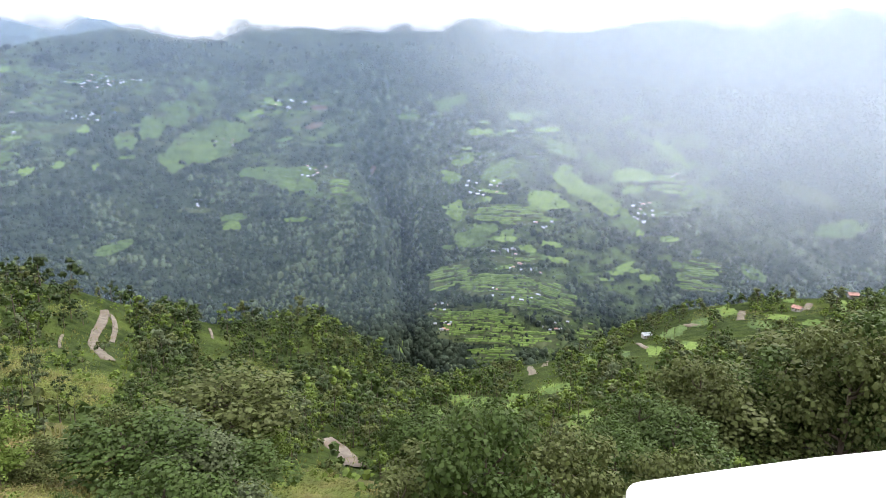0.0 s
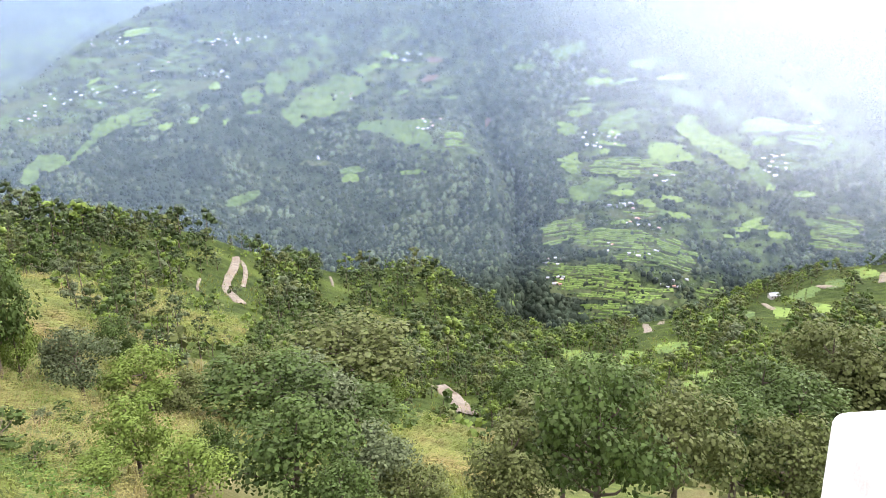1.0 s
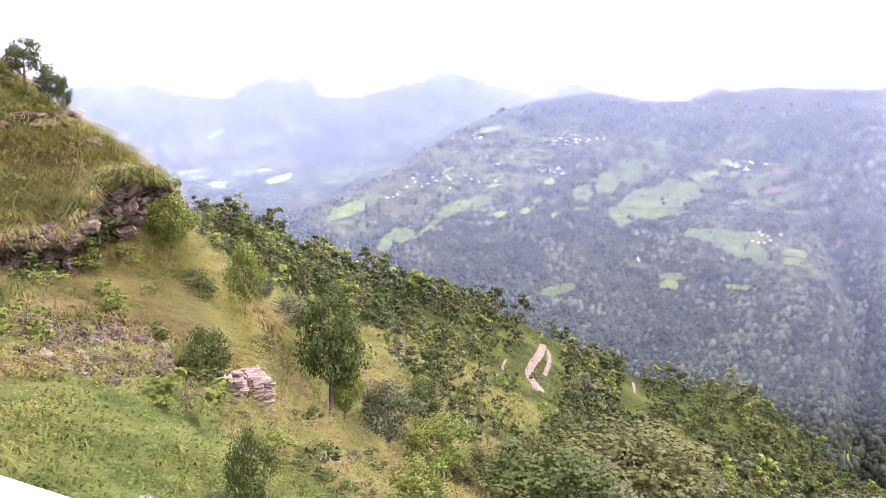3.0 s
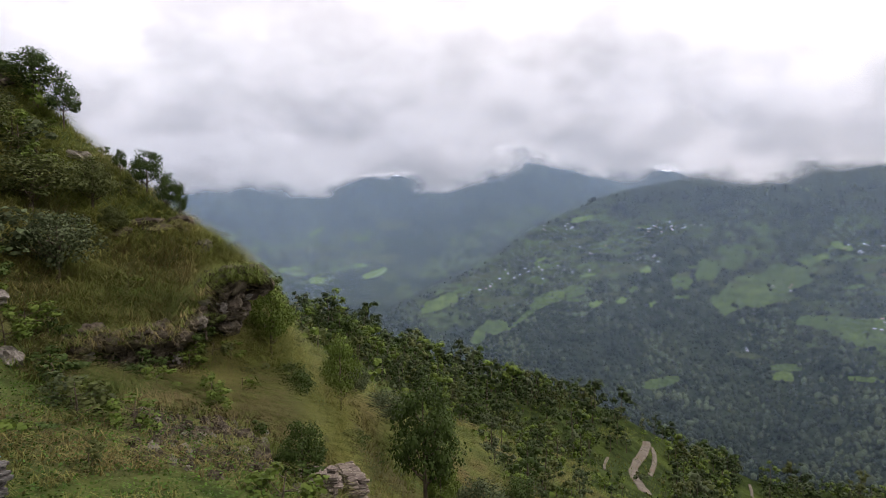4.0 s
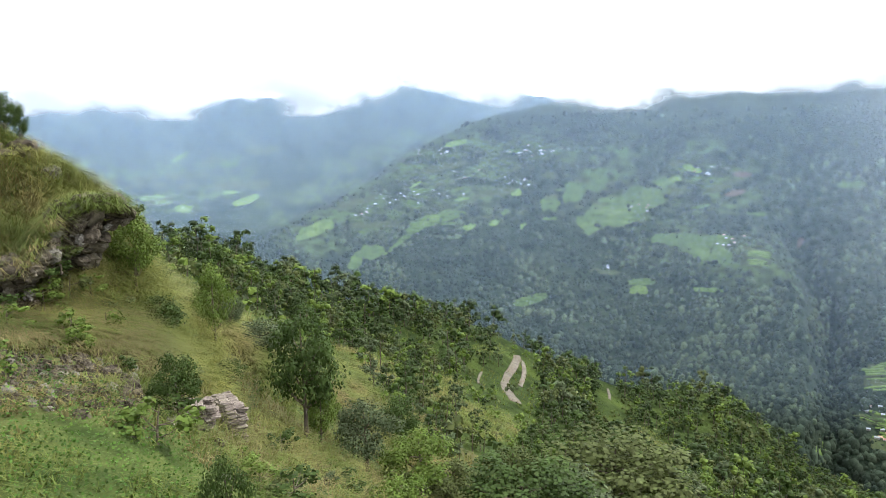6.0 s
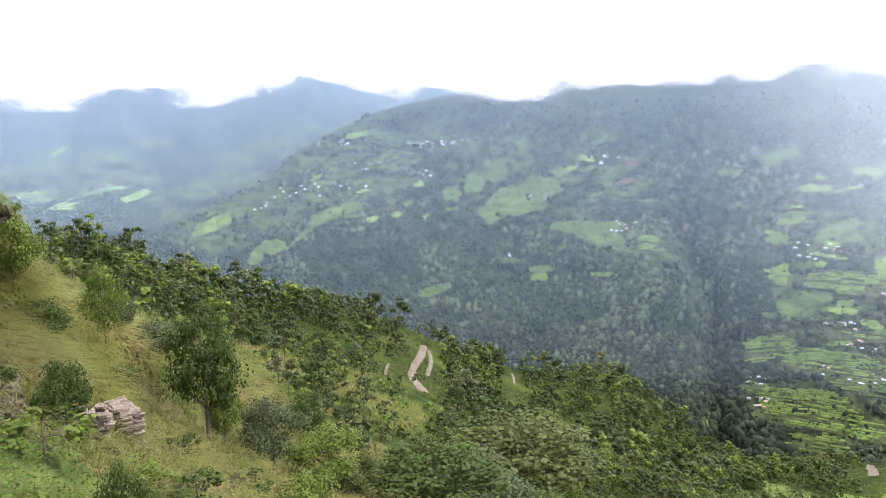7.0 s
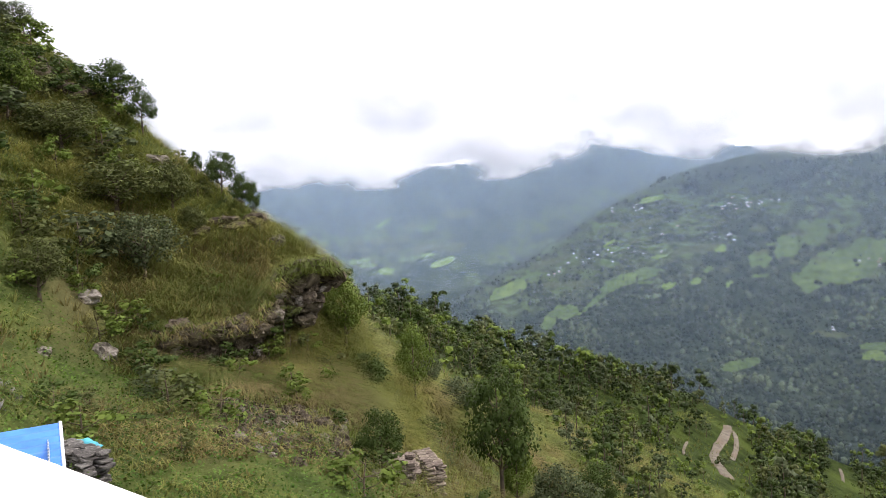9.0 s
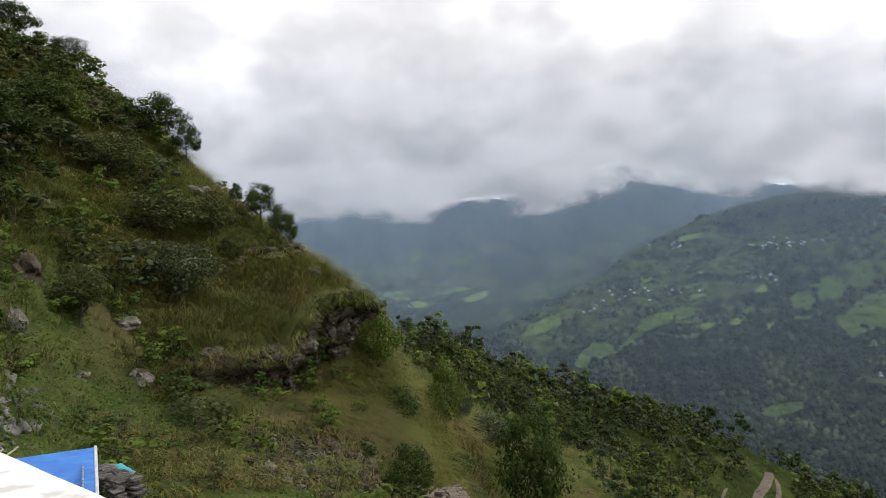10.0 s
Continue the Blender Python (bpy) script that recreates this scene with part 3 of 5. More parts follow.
def tree_template(seed, height, spread, base, clumps, per_clump, leaf, slim=0.6, limbs=6, sides=6, blocker=0.0):
    gen = np.random.default_rng(seed)
    p, nrm, c, rad = crown_points(height, spread, base, clumps, per_clump, gen, slim=slim)
    lv, lf = leaf_quads(p, nrm, leaf * gen.uniform(0.7, 1.3, len(p)), gen)
    if blocker:   # a rough lump added inside each clump to block light between its leaves
        lump = np.array([(-1, -1, -0.8), (1, -1, -0.8), (1, 1, -0.8), (-1, 1, -0.8), (-0.8, -0.8, 0.9), (0.8, -0.8, 0.9), (0.8, 0.8, 0.9), (-0.8, 0.8, 0.9)]) * blocker
        box_faces = np.array([(0, 3, 2, 1), (4, 5, 6, 7), (0, 1, 5, 4), (1, 2, 6, 5), (2, 3, 7, 6), (3, 0, 4, 7)])
        turn = gen.uniform(0, 6.28, len(c))
        spin = np.zeros((len(c), 3, 3))
        spin[:, 0, 0] = spin[:, 1, 1] = np.cos(turn)
        spin[:, 0, 1], spin[:, 1, 0], spin[:, 2, 2] = -np.sin(turn), np.sin(turn), 0.8
        hv = (lump[None] * gen.uniform(0.75, 1.15, (len(c), 8, 1)) * rad[:, None, None]) @ spin.transpose(0, 2, 1) + c[:, None]
        hf = box_faces[None] + (np.arange(len(c)) * 8)[:, None, None] + len(lv)
        lv, lf = np.concatenate([lv, hv.reshape(-1, 3)]), np.concatenate([lf, hf.reshape(-1, 4)])
    r0 = height * 0.019 + 0.012
    lean = gen.normal(size=2) * 0.03 * height
    pts = [(lean[0] * (u ** 2), lean[1] * (u ** 2), height * 0.92 * u - (0.4 if u == 0 else 0)) for u in np.linspace(0, 1, 7)]
    tv, tf = tube(pts, [r0 * (1.35 if i == 0 else 1 - 0.88 * u) for i, u in enumerate(np.linspace(0, 1, 7))], sides)
    tv, tf = list(tv), list(tf)
    for i in gen.permutation(len(c))[:limbs]:
        h = max(base * 0.7, c[i][2] - gen.uniform(0.5, 1.2) * rad[i] - 0.1 * height)
        u = h / (height * 0.92)
        a = Vector((lean[0] * u * u, lean[1] * u * u, h))
        e = Vector(c[i])
        m = (a + e) / 2 + Vector((0, 0, -0.04 * height))
        v2, f2 = tube([a, m, e], [r0 * 0.4, r0 * 0.28, r0 * 0.08], 4)
        o = len(tv)
        tv += v2
        tf += [tuple(q + o for q in f) for f in f2]
    return (np.array(tv), np.array(tf)), (lv, lf)


def inside(az, el, areas, low=0.0):
    """True where a bearing lies in one of the areas (bearing, elevation, half width, half height, tilt); low widens them downwards."""
    az, el = np.asarray(az, float), np.asarray(el, float)
    hit = np.zeros(np.broadcast(az, el).shape, bool)
    for a, e, w, h, tilt, *_ in areas:
        c, s = math.cos(radians(tilt)), math.sin(radians(tilt))
        dx, dy = a - az, el - e
        u, v = dx * c + dy * s, -dx * s + dy * c
        v = np.where(v < 0, np.minimum(v + low, 0), v)
        hit |= (u / w) ** 2 + (v / h) ** 2 < 1
    return hit


# open ground on the near slopes, and far fields: bearing, elevation, half width, half height, tilt, kind
CLEARINGS = [
    (40.6, -17.2, 3.74, 1.31, -10, 0), (34.4, -19.1, 2.8, 1.21, -10, 0), (29.6, -16.1, 1.5, 0.56, -0, 0), (30.1, -21.9, 2.8, 1.31, -15, 0), (48.2, -16.4, 5.61, 1.21, -42, 0),
    (11.6, -33.1, 3.74, 2.1, -15, 0), (42.1, -17.8, 3.27, 2.34, -5, 0), (-22.1, -17.7, 1.68, 0.75, 20, 0), (-25.2, -17.4, 1.21, 0.56, -0, 0), (-29.4, -16.3, 1.4, 0.42, -0, 0),
    (15.9, -22.9, 1.87, 1.03, -20, 0)]
BRIGHT_PATCHES = [
    (-3.7, -26.1, 3.27, 0.51, -6, 1), (0.8, -26.9, 1.4, 0.56, -20, 1), (-12.9, -26.6, 2.34, 0.65, 15, 1), (-27.6, -15.8, 0.65, 0.23, -0, 1), (-27.1, -17.2, 0.75, 0.23, -0, 1),
    (-31.3, -15.9, 0.37, 0.65, -0, 1), (3.7, -21.8, 0.47, 0.61, -0, 1), (19, -26.4, 1.17, 0.37, -10, 1), (-12.4, -22, 1.17, 0.33, -0, 1), (-18.1, -21, 0.65, 0.47, -0, 1),
    (-19.4, -19.4, 1.0, 0.4, 25, 0), (-21.6, -18.2, 0.9, 0.32, 20, 0), (-23.2, -17.3, 0.9, 0.34, 10, 1), (-25.8, -17.9, 0.9, 0.26, -0, 0), (-29.6, -17.3, 0.9, 0.28, -0, 1),
    (-15.6, -21.4, 0.7, 0.26, 20, 0), (-20.8, -20.2, 0.7, 0.3, -0, 1), (-9.8, -24.6, 1.4, 0.35, 10, 1), (-6.4, -25.4, 1.2, 0.3, -0, 1)]
WEST_FIELDS = [
    (18.6, -4.4, 4.6, 1.5, 30, 0), (22.6, -3.4, 1.1, 1.7, -22, 0), (14, -7, 3.97, 0.6, -0, 0), (12, -7.9, 1.78, 0.93, -15, 0), (17.2, -10.4, 1.4, 0.33, -0, 0),
    (17.3, -11.1, 0.98, 0.42, -0, 1), (20, -9.7, 1.59, 0.28, -5, 3), (26.1, -12.1, 1.7, 0.45, 18, 0), (24.4, -4.2, 1.03, 0.75, -0, 0), (11.9, -10.8, 1.5, 0.23, -0, 1),
    (2.8, -2.6, 1.21, 0.37, -0, 0), (-0.7, -1.5, 1.87, 0.75, 15, 0), (10.4, -3.3, 0.8, 0.3, 15, 4), (9.9, -1.9, 1.0, 0.26, -0, 4), (5.8, -7.0, 0.22, 0.5, -10, 4)]
VALLEY_FIELDS = [
    (44.1, -6, 1.96, 0.61, 18, 1), (39.7, -8.1, 1.96, 0.84, 25, 0), (33.8, -5.4, 2.99, 0.56, 18, 0), (39, -5.7, 2.57, 0.37, -0, 3), (55.4, -3.2, 1.5, 0.47, -0, 3),
    (56.4, -2, 1.87, 0.28, -0, 3), (29.1, -3.3, 2.34, 0.47, 10, 3), (36.6, -6.9, 2.57, 0.28, 38, 0), (47.5, 0.5, 1.87, 0.47, -0, 3), (49.4, -2.2, 2.8, 0.42, -0, 3),
    (53.4, -1.4, 1.87, 0.33, -0, 3), (33.3, -1.1, 2.34, 0.33, 10, 3), (40.3, -3.8, 2.34, 0.33, 15, 3), (20.7, -2.2, 1.31, 1.21, -0, 0)]
EAST_FIELDS = [
    (-11.9, -8.7, 3.74, 0.79, -30, 1), (-8.8, -9.4, 1.96, 0.84, -0, 2), (-4.5, -6.9, 2.1, 0.61, 28, 0), (-1, -10.4, 0.84, 1.12, -5, 1), (-0.7, -7.6, 1.03, 0.51, -0, 0),
    (-2.8, -12.3, 2.06, 1.12, 10, 0), (-9.5, -5.2, 1.68, 0.7, -10, 0), (-18.1, -5.4, 2.24, 0.51, -30, 1), (-15.6, -4.2, 1.4, 0.33, -20, 0), (-15.4, -7.1, 2.06, 0.65, -0, 2),
    (-30.5, -10.3, 2.15, 0.75, 10, 0), (-15.2, -10.7, 1.31, 0.65, -40, 0), (-28, -8, 2.8, 0.65, -15, 3), (-24.8, -14, 1.4, 0.47, -25, 0)]
TERRACES = [
    (-0.5, -15.9, 2.15, 1.03, 20, 2), (-4.7, -16.4, 3.97, 1.03, -0, 2), (-3.5, -19.9, 4.44, 1.68, -4, 2), (-4.2, -22.2, 2.24, 0.75, -0, 1), (-9.8, -17.4, 1.87, 1.21, -25, 2),
    (-0, -18.9, 1.59, 0.56, -0, 1), (-12.8, -20.1, 1.12, 0.84, -0, 2), (-21.1, -14.3, 1.68, 0.93, -0, 2), (-21.2, -15.5, 2.15, 0.47, -0, 1), (-7.1, -17.8, 2.34, 0.65, -0, 1),
    (-7.9, -20.7, 2.8, 0.75, -0, 2), (8.6, -8.2, 0.93, 0.93, -0, 2), (-6.5, -14.3, 2.34, 0.47, -0, 2), (-5.5, -10.6, 3.27, 0.84, -0, 2), (-18.5, -7.9, 1.87, 0.93, -0, 2)]


def lifted(az, el, nearer=0.997):
    return spot(az, el) * nearer


def far_point(az, el, nearer=0.9985):
    """The place on the far slopes at a bearing and an elevation."""
    r = far_distance(az, el) * nearer
    return np.stack([-np.sin(np.radians(az)) * r, np.cos(np.radians(az)) * r, r * np.tan(np.radians(el))], -1)


def field_depth(az, el, a, e, w, h, tilt, seed):
    """Above 0 inside a field: a rounded block with a wandering edge and tongues of wood reaching in."""
    c, q = math.cos(radians(tilt)), math.sin(radians(tilt))
    dx, dy = a - az, el - e
    k = 1.2 / max(0.6, min(w, 2.5))
    u = (dx * c + dy * q) / w + 0.34 * lumps(az * k, el * k * 1.6, seed, 4)
    v = (-dx * q + dy * c) / h + 0.42 * lumps(az * k, el * k * 1.6, seed + 50, 4)
    d = 0.84 - (np.abs(u) ** 3 + np.abs(v) ** 3) ** (1 / 3)
    return d - 0.6 * np.maximum(0, lumps(az * 1.1, el * 2.2, 77, 5) - 0.02)


def field_mesh(a, e, w, h, tilt, seed, tone, far=True):
    """A patch of open land with an uneven outline, drawn slightly towards the camera off the slope."""
    grain = 0.09 if far else 0.16
    reach = max(w, h) * 1.45
    az = np.arange(a - reach, a + reach, grain)
    el = np.arange(e - min(reach, h * 1.4 + w * abs(math.sin(radians(tilt))) * 1.2), e + min(reach, h * 1.4 + w * abs(math.sin(radians(tilt))) * 1.2), grain * 0.7)
    A, E = np.meshgrid(az, el)
    d = field_depth(A, E, a, e, w, h, tilt, seed)
    ok = (d[:-1, :-1] + d[1:, 1:] + d[:-1, 1:] + d[1:, :-1]) > 0
    if not ok.any():
        return None
    i = np.arange(A.size).reshape(A.shape)
    f = np.stack([i[:-1, 1:], i[:-1, :-1], i[1:, :-1], i[1:, 1:]], -1)[ok]
    if far:
        v = far_point(A, E).reshape(-1, 3)
        span = np.hypot(v[:, 0], v[:, 1])[f]
        f = f[span.max(1) < span.min(1) * 1.05]
        used, f = np.unique(f, return_inverse=True)
        v, f = v[used], f.reshape(-1, 4)
    else:
        used, f = np.unique(f, return_inverse=True)
        v, f = np.array([lifted(x, y)[:] for x, y in zip(A.ravel()[used], E.ravel()[used])]), f.reshape(-1, 4)
    return mesh_of("field", v, f, FIELD[tone], smooth=True) if len(f) else None


FIELD_WORDS = ("smooth green pasture among dark forest", "bright yellow-green field on the hillside",
               "pale green crops on the hillside", "dull fallow field on the hillside", "bare reddish earth scar on the hillside")


def terrace_field(a, e, w, h, tilt, tone, seed, tallest=0.21, words="narrow green crop terraces stepped up the slope", others=(0, 2, 3)):
    """Narrow strips one above the other by elevation in the camera's view, each with a front bank."""
    gen = np.random.default_rng(seed)
    base = new("terraced_field", None)
    tagged(base, words, "field", group="crop terraces")
    el = e - h
    while el < e + h:
        tall = gen.uniform(0.5, 1.0) * tallest
        half = w * math.sqrt(max(0.05, 1 - ((el - e) / h) ** 2)) * gen.uniform(0.75, 1.05)
        x0 = a + half + gen.normal() * 0.15
        while x0 > a - half:
            length = gen.uniform(0.5, 2.4)
            x1 = max(x0 - length, a - half)
            k = max(3, int((x0 - x1) / 0.18))
            pts = np.linspace(x0, x1, k)
            slope = math.tan(radians(tilt)) * 0.5
            wave = 0.16 * lumps(pts * 0.8, pts * 0 + el * 0.8, seed, 3)
            lo = [lifted(q, el + (a - q) * slope + d, 0.9965) for q, d in zip(pts, wave)]
            hi = [lifted(q, el + tall * gen.uniform(0.5, 0.75) + (a - q) * slope + d, 0.9975) for q, d in zip(pts, wave)]
            v = [p - Vector((0, 0, 1.0)) for p in lo] + lo + hi
            f = [(i, i + 1, k + i + 1, k + i) for i in range(k - 1)] + [(k + i, k + i + 1, 2 * k + i + 1, 2 * k + i) for i in range(k - 1)]
            far_off = [math.hypot(p.x, p.y) for p in lo + hi]
            middle_depth = field_depth(np.array([(x0 + x1) / 2]), np.array([el]), a, e, w * 1.05, h * 1.05, tilt, 640)[0]
            if gen.uniform() < 0.85 and middle_depth > -0.05 and max(far_off) < min(far_off) * 1.06:
                part("terrace", mesh_of("terrace", [tuple(p) for p in v], f, FIELD[tone if gen.uniform() < 0.75 else int(gen.choice(others))]), base)
            x0 = x1 - gen.uniform(0.02, 0.12)
        el += tall
    if not base.children:
        bpy.data.objects.remove(base)


PLOTS = []
gen = np.random.default_rng(19)
for az0, az1, el0, el1, count in ((24, 50, -6.5, 1.5, 60), (-21, 0, -17, -2, 60), (8, 24, -6, 1.5, 16), (48, 62, -4, 0.5, 14)):
    for _ in range(count):
        a, e = gen.uniform(az0, az1), gen.uniform(el0, el1)
        if az0 == 24 and e > float(along(EDGE, 1, np.array([a]))[0]) - 0.5:
            continue
        PLOTS.append((a, e, gen.uniform(0.35, 1.3), gen.uniform(0.14, 0.4), gen.normal() * 10 + (10 if a > 24 else 0), int(gen.choice(4, p=[0.4, 0.04, 0.2, 0.36] if az0 > -21 else [0.3, 0.08, 0.5, 0.12]))))
n = 300
for group in (BRIGHT_PATCHES, WEST_FIELDS, VALLEY_FIELDS, EAST_FIELDS, PLOTS):
    for a, e, w, h, tilt, tone in group:
        n += 1
        grow = 1.3 if group is BRIGHT_PATCHES else 1.0
        me = field_mesh(a, e, w * grow, h * grow, tilt, n, tone, far=group is not BRIGHT_PATCHES)
        if me:
            tagged(new("field", me), FIELD_WORDS[tone], "field", kind="structure")
for i, (a, e, w, h, tilt, tone) in enumerate(TERRACES):
    me = field_mesh(a, e, w * 1.1, h * 1.1, tilt, 640 + i, 3)
    if me:
        tagged(new("field", me), "dull green ground between the crop terraces", "field", kind="structure")
    terrace_field(a, e, w, h, tilt, tone, 500 + i)

# ---- woods on the near slopes ----


def place_copies(templates, places, name, material_of, label):
    """Trees too many to count, joined into one object for each tone."""
    groups = {}
    for p, k, s, a, tone in places:
        groups.setdefault(tone, []).append((p, k, s, a))
    for tone, items in groups.items():
        vs, fs, ms, off = [], [], [], 0
        for p, k, s, a in items:
            c, n = math.cos(a), math.sin(a)
            m = np.array([[c, -n, 0], [n, c, 0], [0, 0, 1]]) * s
            for which, (v, f) in enumerate(templates[k]):
                vs.append(v @ m.T + np.array(p[:]))
                fs.append(f + off)
                ms.append(np.full(len(f), 1 - which))
                off += len(v)
        me = mesh_of(name, np.concatenate(vs), np.concatenate(fs), [material_of[tone], BARK])
        me.polygons.foreach_set("material_index", np.concatenate(ms).astype(np.int32))
        tagged(new(name, me), label, "trees", kind="stuff")


ROAD_LINES = [
    (2.1, [(27.2, -16.5), (27.3, -17.3), (27.9, -18.1), (28.4, -18.7), (28.1, -19.5), (27.6, -20.1), (27.1, -20.6)]),
    # brown earth bank beside the road, built as another strip
    (1.2, [(27, -16.9), (26.6, -17.4), (26.6, -18.2), (26.9, -18.8), (27, -19.3)]),
    (2.6, [(10.8, -28.4), (10, -29), (9.2, -29.6), (8.5, -30.3), (7.9, -31.1)]),
    (0.8, [(12.8, -30.7), (11.5, -31.4), (10, -32), (8.3, -32.5)]),
    (0.6, [(30.2, -17.9), (30.5, -18.3), (30.6, -18.8), (30.4, -19)]),
    (1.0, [(19.7, -18.9), (19.5, -19.4), (19.5, -20)]),
    (3.2, [(-7.7, -22.9), (-7.8, -23.3), (-8.1, -23.8)]),
    (3.0, [(-9.3, -22.4), (-9, -22.7), (-8.9, -23)]),
    (3.0, [(-24.5, -17), (-24.4, -17.4), (-24.4, -18)]),
    (3.0, [(-29.1, -15.8), (-29, -16.2), (-28.8, -16.5)]),
    # bare sandy patch, built as another strip
    (5.0, [(-20.3, -18.8), (-20.7, -18.5), (-21.3, -18.7)]),
    (2.0, [(-16.6, -20.4), (-17.1, -20.6), (-17.5, -21)])]
verges = [(a, e, 0.45, 0.35, 0) for w, pts in ROAD_LINES for a, e in pts]

crest_az, crest_r = [p[0] for p in sorted(CREST)], [p[1] for p in sorted(CREST)]
close_wood = [tree_template(100 + i, 8.0, 2.3 + 0.35 * i, 1.2 - 0.15 * i, 11, 26, 0.41, slim=0.3 + 0.2 * i, limbs=2, sides=4, blocker=0.36) for i in range(6)]
open_wood = [tree_template(140 + i, 8.0, 2.8 + 0.34 * i, 0.5, 9, 8, 0.95, slim=0.3 + 0.26 * i, limbs=0, sides=4, blocker=0.4) for i in range(6)]
gen = np.random.default_rng(11)
near_places, far_places = [], []
tries = 0
while len(near_places) + len(far_places) < 4500 and tries < 70000:
    tries += 1
    az = gen.uniform(-48, 64)
    lo, hi = 50, 430
    r = (lo ** 0.72 + (hi ** 0.72 - lo ** 0.72) * gen.uniform(0, 1)) ** (1 / 0.72)
    crest = float(np.interp(az, crest_az, crest_r))
    if r > crest * 1.06 or (az > 34 and r < 50 + (az - 34) * 1.6) or (az <= 34 and az > 8 and r < 58):
        continue
    p = ground_at(az, r)
    s = float(np.clip(np.exp(gen.normal(-0.43, 0.27)), 0.36, 1.2)) * float(np.interp(r, [60, 150], [0.62, 1.0]))
    el = math.degrees(math.atan2(p.z, r))
    if inside(az, el, CLEARINGS + BRIGHT_PATCHES, low=math.degrees(8 * s / r) * 0.7) and gen.uniform() < 0.8:
        continue
    if inside(az, el, [(a, e, 0.4 + math.degrees(3.4 * s / r), h, 0) for a, e, w, h, t in verges], low=math.degrees(8 * s / r) * 1.2):
        continue
    if lumps(p.x * 0.035, p.y * 0.035, 21, 3) < -0.3 and not (2 < az < 24 and r > 180) and az > -10:
        if gen.uniform() < 0.6:
            continue
        s *= 0.5
    band = 0.5 * lumps(p.x * 0.02, p.y * 0.02, 61, 2)
    # shaded and sunlit parts of the wood put into leaf tone, by bearing
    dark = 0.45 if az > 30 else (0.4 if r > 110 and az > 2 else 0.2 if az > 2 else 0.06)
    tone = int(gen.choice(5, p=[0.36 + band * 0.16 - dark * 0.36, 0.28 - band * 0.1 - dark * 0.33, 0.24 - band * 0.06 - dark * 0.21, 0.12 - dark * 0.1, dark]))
    (near_places if r < 125 else far_places).append((p, int(gen.integers(6)), s, gen.uniform(0, 6.28), tone))
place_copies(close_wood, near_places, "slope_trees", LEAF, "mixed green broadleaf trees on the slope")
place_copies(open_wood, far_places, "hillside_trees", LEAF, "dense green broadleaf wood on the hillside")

# scrub between the trees
scrub = [tree_template(180 + i, 1.6, 1.2, 0.0, 5, 6, 0.55, slim=0.1, limbs=0, sides=3) for i in range(4)]
places = []
for _ in range(2000):
    az = gen.uniform(-48, 62)
    r = (45 ** 0.5 + (330 ** 0.5 - 45 ** 0.5) * gen.uniform(0, 1)) ** 2
    if r > float(np.interp(az, crest_az, crest_r)) or (az > 30 and r < 50 + (az - 30) * 0.6):
        continue
    p = ground_at(az, r)
    el = math.degrees(math.atan2(p.z, r))
    if inside(az, el, BRIGHT_PATCHES, low=0.2) or inside(az, el, verges, low=1.0):
        continue
    if inside(az, el, CLEARINGS) and gen.uniform() < 0.6:
        continue
    places.append((p, int(gen.integers(4)), gen.uniform(0.5, 1.5), gen.uniform(0, 6.28), int(gen.choice(4, p=[0.2, 0.45, 0.3, 0.05]))))
place_copies(scrub, places, "scrub", LEAF, "low green scrub between the trees")

# ---- far woods: rounded crowns ----
ring = np.array([[math.cos(t), math.sin(t)] for t in np.arange(5) * 2 * math.pi / 5])
dv = np.concatenate([np.c_[ring * 0.85, np.full(5, -0.35)], np.c_[ring @ np.array([[0.81, 0.59], [-0.59, 0.81]]) * 0.8, np.full(5, 0.45)], [[0, 0, 0.95]]])
df = np.array([(i, (i + 1) % 5, 5 + i) for i in range(5)] + [((i + 1) % 5, 5 + (i + 1) % 5, 5 + i) for i in range(5)] + [(5 + i, 5 + (i + 1) % 5, 10) for i in range(5)])
n = 52000
a = gen.uniform(-44, 64, n)
u = gen.uniform(0.10, 0.97, n)
row = NEAR_ROWS + u * 138.9
ki, kc = row.astype(int), np.clip(np.searchsorted(AZ, a) - 1, 0, len(AZ) - 2)
fx = (row - ki)[:, None]
fa = ((a - AZ[kc]) / (AZ[kc + 1] - AZ[kc]))[:, None]
def at_node(i, k):
    return np.stack([LX[i, k], LY[i, k], LZ[i, k]], -1)


P0 = (at_node(ki, kc) * (1 - fa) + at_node(ki, kc + 1) * fa) * (1 - fx) + (at_node(ki + 1, kc) * (1 - fa) + at_node(ki + 1, kc + 1) * fa) * fx
dist = np.hypot(P0[:, 0], P0[:, 1])
el = np.degrees(np.arctan2(P0[:, 2], dist))
azs = a
open_land = np.zeros(n, bool)
seed = 300 + len(BRIGHT_PATCHES)
for one in WEST_FIELDS + VALLEY_FIELDS + EAST_FIELDS + PLOTS:
    seed += 1
    near_it = (np.abs(azs - one[0]) < 8) & (np.abs(el - one[1]) < 6)
    open_land[near_it] |= field_depth(azs[near_it], el[near_it] + 0.12, *one[:5], seed) > 0.0
terraced = inside(azs, el, TERRACES, low=0.15)
cleared = farmed_share(azs, el)
thin = lumps(azs * 0.35, el * 0.7, 81, 4)
keep = (~open_land | (gen.uniform(size=n) < 0.08)) & (~terraced | (gen.uniform(size=n) < 0.22)) & (gen.uniform(size=n) > cleared * 0.72) & (gen.uniform(size=n) < np.interp(el, [-20, -6, 0, 4], [0.95, 0.9, 0.5, 0.0]) + 0.3 * (thin > -0.2)) & (dist < 2500) & (el < 3.0)
P0, dist, el, sparse = P0[keep], dist[keep], el[keep], (terraced | open_land | (cleared > 0.6))[keep]
